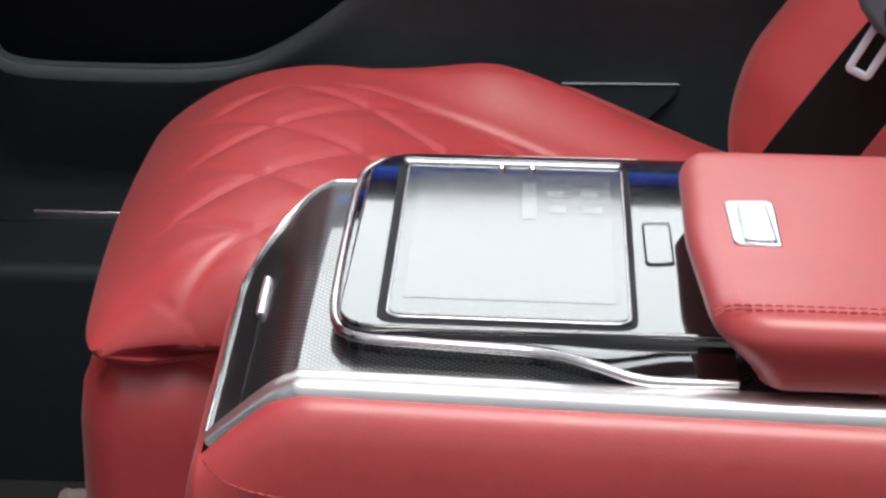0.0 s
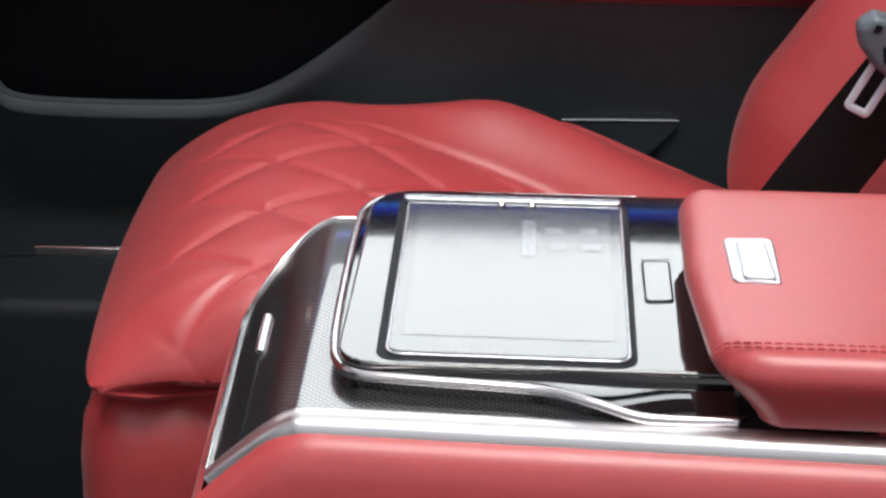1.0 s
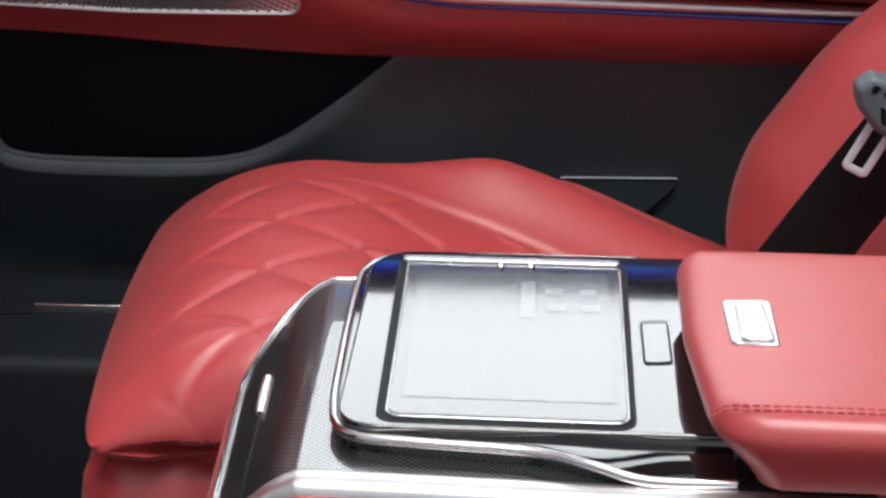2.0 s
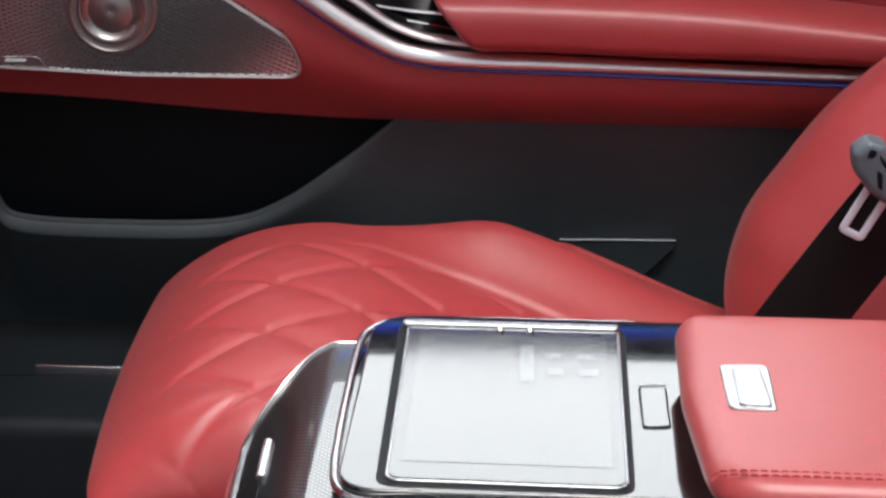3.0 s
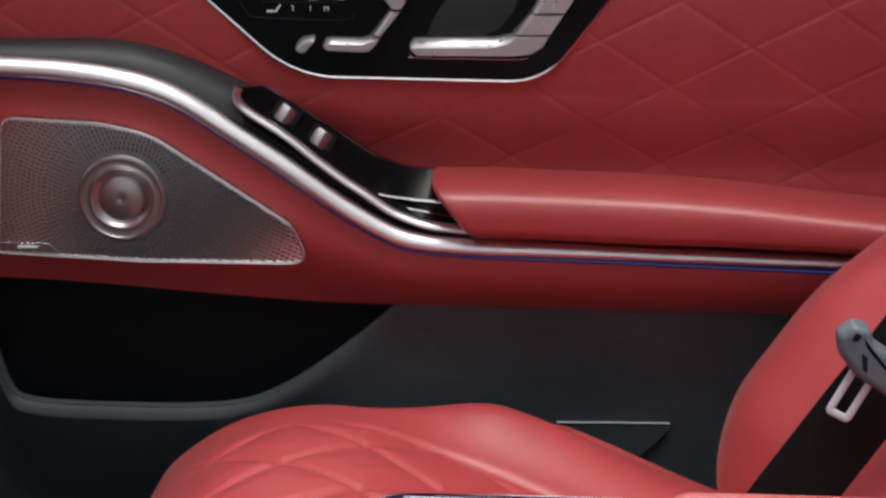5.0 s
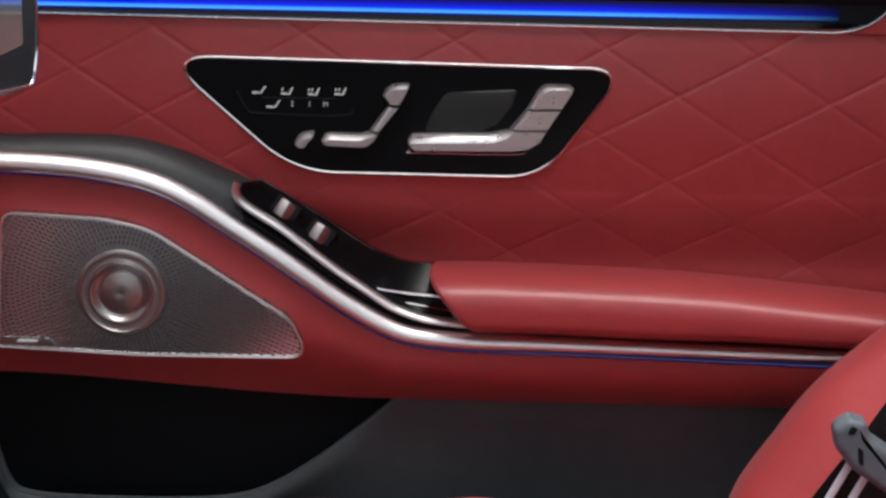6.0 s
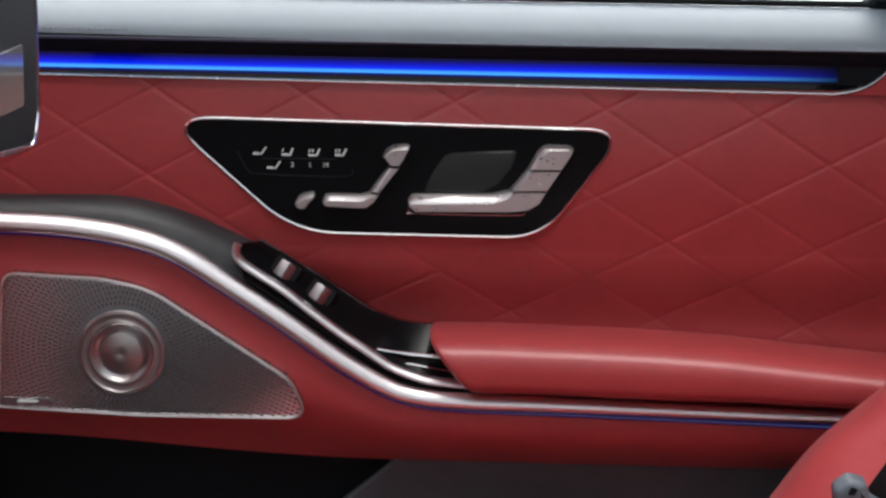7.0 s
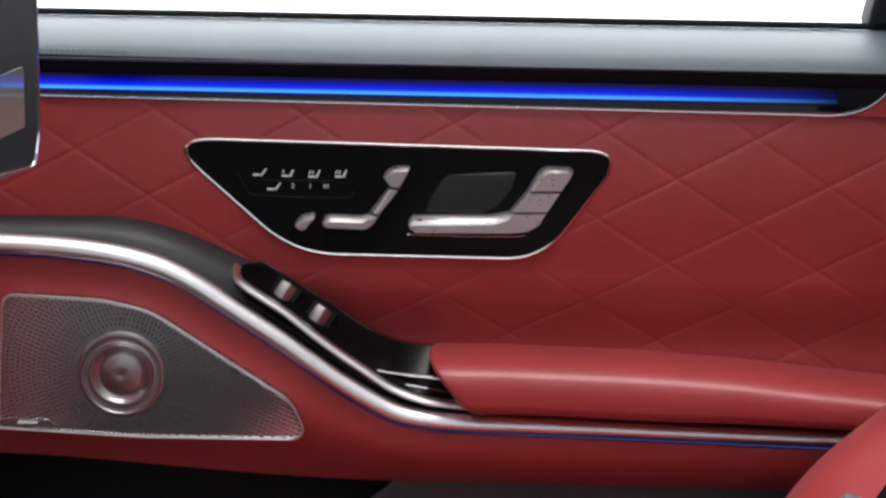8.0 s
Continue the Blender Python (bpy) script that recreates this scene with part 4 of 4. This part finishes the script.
# ---- tablet ----
tablet = thing("tablet", "glossy tablet with thin metal frame docked in the console", "tablet", (-0.007, 1.157, 0.5004))
part("tablet_frame", slab(rounded([(-0.0650, 1.0660, 0.008), (0.0505, 1.0635, 0.008), (0.0515, 1.2470, 0.005), (-0.0625, 1.2480, 0.005)], 6), 0.5003, 0.5017, 0.0008), FRAME, tablet, "thin silver frame")
part("tablet_glass", slab(rounded([(-0.0636, 1.0675, 0.007), (0.0490, 1.0650, 0.007), (0.0500, 1.2440, 0.004), (-0.0612, 1.2450, 0.004)], 6), 0.5010, 0.5022, 0.0004), DISPLAY, tablet, "black display glass")
part("display", slab([(-0.0570, 1.0845), (0.0430, 1.0825), (0.0440, 1.2330), (-0.0550, 1.2340)], 0.5015, 0.5024, 0.0001, steps=1), LIT, tablet, "pale lit display")
part("dock_bar", slab(rounded([(-0.0655, 1.2435, 0.003), (0.0512, 1.2425, 0.003), (0.0512, 1.2490, 0.003), (-0.0645, 1.2500, 0.003)], 5), 0.5003, 0.5040, 0.0014), FRAME, tablet, "silver bar that holds the tablet")
for x in (-0.0125, 0.0035):
    part("dock_pin", lathe([(0.0020, 0), (0.0020, 0.002), (0.0012, 0.0028), (0.0002, 0.0028)], Matrix.Translation((x, 1.2385, 0.5020)), 16), BRIGHT, tablet)

ui = bmesh.new()
for x0, x1, y0, y1 in ((-0.0018, 0.0058, 1.176, 1.221), (0.011, 0.020, 1.204, 1.212), (0.028, 0.037, 1.204, 1.212), (0.012, 0.021, 1.184, 1.193), (0.029, 0.039, 1.184, 1.193)):
    slab([(x0, y0), (x1, y0), (x1, y1), (x0, y1)], 0.5018, 0.5026, 0.0001, bm=ui, steps=1)
part("menu_tiles", ui, MENU, tablet, "faint tiles of a lit menu")

# the top leans a little towards the far door
LEAN = Matrix.Translation((0, 1.06, 0.50)) @ Matrix.Rotation(radians(-0.12), 4, "X") @ Matrix.Translation((0, -1.06, -0.50))
for ob in (bezel, *bezel.children_recursive, *tablet.children_recursive):
    ob.data.transform(LEAN)

# ---- far rear seat ----
seat = thing("rear_seat", "red quilted leather car seat with raised side bolster", "car seat", (0, 1.49, 0.05))
cush = resample(spline([(-0.225, 0, 0.306), (-0.252, 0, 0.309), (-0.267, 0, 0.318), (-0.270, 0, 0.334), (-0.245, 0, 0.360), (-0.207, 0, 0.3835), (-0.160, 0, 0.3960), (-0.110, 0, 0.3945), (-0.050, 0, 0.3760), (0.05, 0, 0.3430), (0.20, 0, 0.288)], 12), 190)


def along(line, k):
    a, b = line[max(k - 1, 0)], line[min(k + 1, len(line) - 1)]
    t = (b - a).normalized()
    return Vector((-t.z, 0, t.x))


def cushion(u, v):
    k = round(u * 190)
    p, n = cush[k], along(cush, k)
    y = 1.345 + 0.355 * v
    arc = u * 0.62
    d = -0.008 * (2 * v - 1) ** 2
    if v < 0.14:
        a = (1 - v / 0.14) * math.pi / 2
        y, d = 1.345 + 0.050 * (1 - math.sin(a)), d - (0.010 + 0.040 * smooth(0.08, 0.30, u)) * (1 - math.cos(a))
    if v > 0.90:
        a = (v - 0.90) / 0.10 * math.pi / 2
        y, d = 1.665 + 0.035 * math.sin(a), d - (0.008 + 0.027 * smooth(0.08, 0.34, u)) * (1 - math.cos(a))
    edge = 0.80 - 0.16 * smooth(0.42, 1.0, u)
    bolster = smooth(edge - 0.02, edge + 0.19, v) * smooth(0.40, 0.60, u) * (1 - 0.25 * smooth(0.54, 0.80, u))
    d += 0.038 * bolster - 0.003 * math.exp(-((v - edge) / 0.012) ** 2) * smooth(0.36, 0.46, u)
    if v < edge:
        seam, near = quilt(arc - 0.205, y - 1.47, 0.062, 0.040, 0.062, -0.040, 0.0030)
        f = smooth(edge, edge - 0.04, v) * smooth(0.17, 0.32, u)
        d += f * (0.0034 * min(near / 0.022, 1) ** 0.6 - 0.0027 * seam)
    return Vector((p.x, y, p.z)) + n * d


part("cushion", sheet(190, 150, cushion, (0.06, 0.03, -0.005)), RED, seat, "quilted red leather cushion", 60)
part("cushion_piping", sweep([cushion(0.40 + 0.60 * k / 60, 0.80 - 0.16 * smooth(0.42, 1.0, 0.40 + 0.60 * k / 60)) + Vector((0, 0, -0.0004)) for k in range(61)], oval(0.0012, 0.0012, 8)), RED, seat)


plan = [(-0.254 + 0.10 * (1 - k / 10), 1.600, 0.0, 1.0) for k in range(11)]
plan += [(-0.254 - 0.012 * math.sin(a), 1.588 + 0.012 * math.cos(a), -math.sin(a), math.cos(a)) for a in (math.pi / 2 * k / 6 for k in range(1, 6))]
plan += [(-0.266, 1.588 - 0.198 * k / 24, -1.0, 0.0) for k in range(25)]
plan += [(-0.236 - 0.030 * math.cos(a), 1.390 - 0.030 * math.sin(a), -math.cos(a), -math.sin(a)) for a in (math.pi / 2 * k / 8 for k in range(1, 8))]
plan += [(-0.236 + 0.38 * k / 40, 1.360, 0.0, -1.0) for k in range(41)]
bm = bmesh.new()
rings = []
for out, z in ((-0.03, 0.332), (-0.012, 0.329), (-0.006, 0.324), (-0.005, 0.318), (-0.007, 0.313), (-0.011, 0.309), (-0.006, 0.305), (0.001, 0.298), (0.006, 0.286), (0.009, 0.26), (0.009, 0.20), (0.005, 0.06)):
    ring = []
    for k, (x, y, nx, ny) in enumerate(plan):
        crease = 0.0035 * math.sin(k * 0.42) + 0.002 * math.sin(k * 1.1 + 2)
        ring.append(bm.verts.new((x + nx * (out + 0.3 * crease), y + ny * (out + 0.3 * crease), z + crease * (0.29 < z < 0.34))))
    rings.append(ring)
for a, b in zip(rings, rings[1:]):
    for k in range(1, len(a)):
        bm.faces.new((a[k - 1], a[k], b[k], b[k - 1]))
part("seat_base", bm, RED, seat, "creased red leather base below the cushion", 70)
part("seat_rail", box(-0.300, -0.10, 1.375, 1.400, 0.05, 0.085), BRIGHT, seat, "metal seat rail")
part("seat_lever", box(-0.296, -0.262, 1.385, 1.412, 0.165, 0.195, 0.006), SILVER, seat, "small silver seat lever")
backline = resample(spline([(0.165, 0, 0.30), (0.143, 0, 0.355), (0.151, 0, 0.412), (0.178, 0, 0.458), (0.211, 0, 0.503), (0.272, 0, 0.562), (0.345, 0, 0.66), (0.42, 0, 0.85), (0.50, 0, 1.02)], 12), 120)


def backrest(u, v):
    k = round(u * 120)
    p, n = backline[k], -along(backline, k)
    n = Vector((-abs(n.x), 0, abs(n.z)))
    y = 1.285 + 0.425 * v
    d = -0.05 * abs(2 * v - 1) ** 8
    d -= 0.055 * smooth(0.80, 0.48, v) + 0.02 * math.exp(-((v - 0.42) / 0.12) ** 2) - 0.000 * smooth(0.3, 0.12, v)
    return Vector((p.x, y, p.z)) + n * d


part("backrest", sheet(120, 80, backrest, (0.12, 0, -0.02)), RED, seat, "red leather backrest with side bolsters", 60)

# ---- seat belt ----
belt = thing("seat_belt", "black seat belt with grey tongue lying against the seat", "seat belt", (0.2, 1.5, 0.35))
belt_axis = spline([(0.138, 1.462, 0.335), (0.168, 1.466, 0.398), (0.216, 1.472, 0.470), (0.267, 1.477, 0.545), (0.33, 1.49, 0.65), (0.42, 1.55, 0.80)], 8)


def web(u, v):
    k = u * (len(belt_axis) - 1)
    i = min(int(k), len(belt_axis) - 2)
    p = belt_axis[i].lerp(belt_axis[i + 1], k - i)
    return p + Vector((0.0285, 0.004, -0.006)) * (2 * v - 1) + Vector((0, 0.0012 * (2 * v - 1) ** 2, 0))


part("webbing", sheet(40, 10, web, (0.001, 0.0018, -0.0005)), WEB, belt, "black woven webbing")
tilt = Matrix.Translation((0.2125, 1.453, 0.4905)) @ Matrix.Rotation(radians(27), 4, "Y") @ Matrix(((1, 0, 0, 0), (0, 0, -1, 0), (0, 1, 0, 0), (0, 0, 0, 1)))
tongue = bmesh.new()
ring = rounded([(-0.0105, -0.018, 0.003), (0.0105, -0.018, 0.003), (0.0105, 0.022, 0.002), (-0.0105, 0.022, 0.002)], 4)
sweep([tilt @ Vector((q.x * 0.62 - 0.004, q.y * 0.80, 0.001)) for q in ring], oval(0.0026, 0.0011, 10), tilt.to_3x3() @ Vector((0, 0, 1)), closed=True, bm=tongue)
part("tongue", tongue, TONGUE, belt, "chrome latch tongue")
grip = rounded([(-0.010, 0.0150, 0.006), (-0.026, 0.0225, 0.008), (-0.0335, 0.0330, 0.007), (-0.028, 0.0440, 0.006), (-0.017, 0.0465, 0.006), (-0.010, 0.0390, 0.006), (0.008, 0.0370, 0.010), (0.046, 0.030, 0.007), (0.046, 0.006, 0.007), (0.012, 0.012, 0.006)], 6)
part("tongue_grip", slab(grip, -0.006, 0.010, 0.005, tilt, 5), BELT_GREY, belt, "blue-grey plastic grip")
# raised black patches paint the shade of the grip's recess and slot
part("grip_recess", slab(rounded([(-0.0150, 0.0310, 0.0015), (-0.0100, 0.0300, 0.0015), (-0.0045, 0.0205, 0.0015), (-0.0085, 0.0215, 0.0015)], 4), 0.008, 0.0106, 0.0004, tilt), POCKET, belt)
part("grip_slot", slab(rounded([(-0.0245, 0.0345, 0.0012), (-0.0250, 0.0405, 0.0012), (-0.0205, 0.0412, 0.0012), (-0.0205, 0.0365, 0.0012)], 4), 0.008, 0.0106, 0.0004, tilt), POCKET, belt)

# ---- front seat and its screen ----
front = thing("front_seat", "red leather back of the front seat", "car seat", (-0.55, 1.37, 0.05))
part("seat_back", box(-0.62, -0.47, 1.13, 1.60, 0.25, 1.02, 0.05), RED, front, "red leather seat back")
part("seat_foot", box(-0.75, -0.50, 1.18, 1.56, 0.05, 0.26, 0.02), DARK, front)
screen = thing("seat_screen", "black glass screen with chrome edge on the front seat", "screen", (-0.35, 1.45, 0.9))
scr = rounded([(1.30, 0.758, 0.02), (1.585, 0.716, 0.022), (1.6015, 0.735, 0.02), (1.6015, 0.93, 0.015), (1.30, 0.93, 0.015)], 6)
turn = Matrix(((0, 0, 1, 0), (1, 0, 0, 0), (0, 1, 0, 0), (0, 0, 0, 1)))
part("screen_body", slab(scr, -0.365, -0.332, 0.003, turn), SCREEN_BLACK, screen)
part("screen_edge", sweep([turn @ Vector((q.x, q.y, -0.3325)) for q in scr], oval(0.0020, 0.0020, 8), (1, 0, 0), closed=True), CHROME, screen, "thin chrome edge")
part("display", slab(rounded([(1.32, 0.768, 0.004), (1.556, 0.749, 0.004), (1.556, 0.790, 0.004), (1.32, 0.805, 0.004)], 3), -0.333, -0.3314, 0.0003, turn), SEATSCREEN, screen, "dim grey lit display")
part("screen_arm", box(-0.48, -0.36, 1.38, 1.46, 0.78, 0.88, 0.01), DARK, screen)
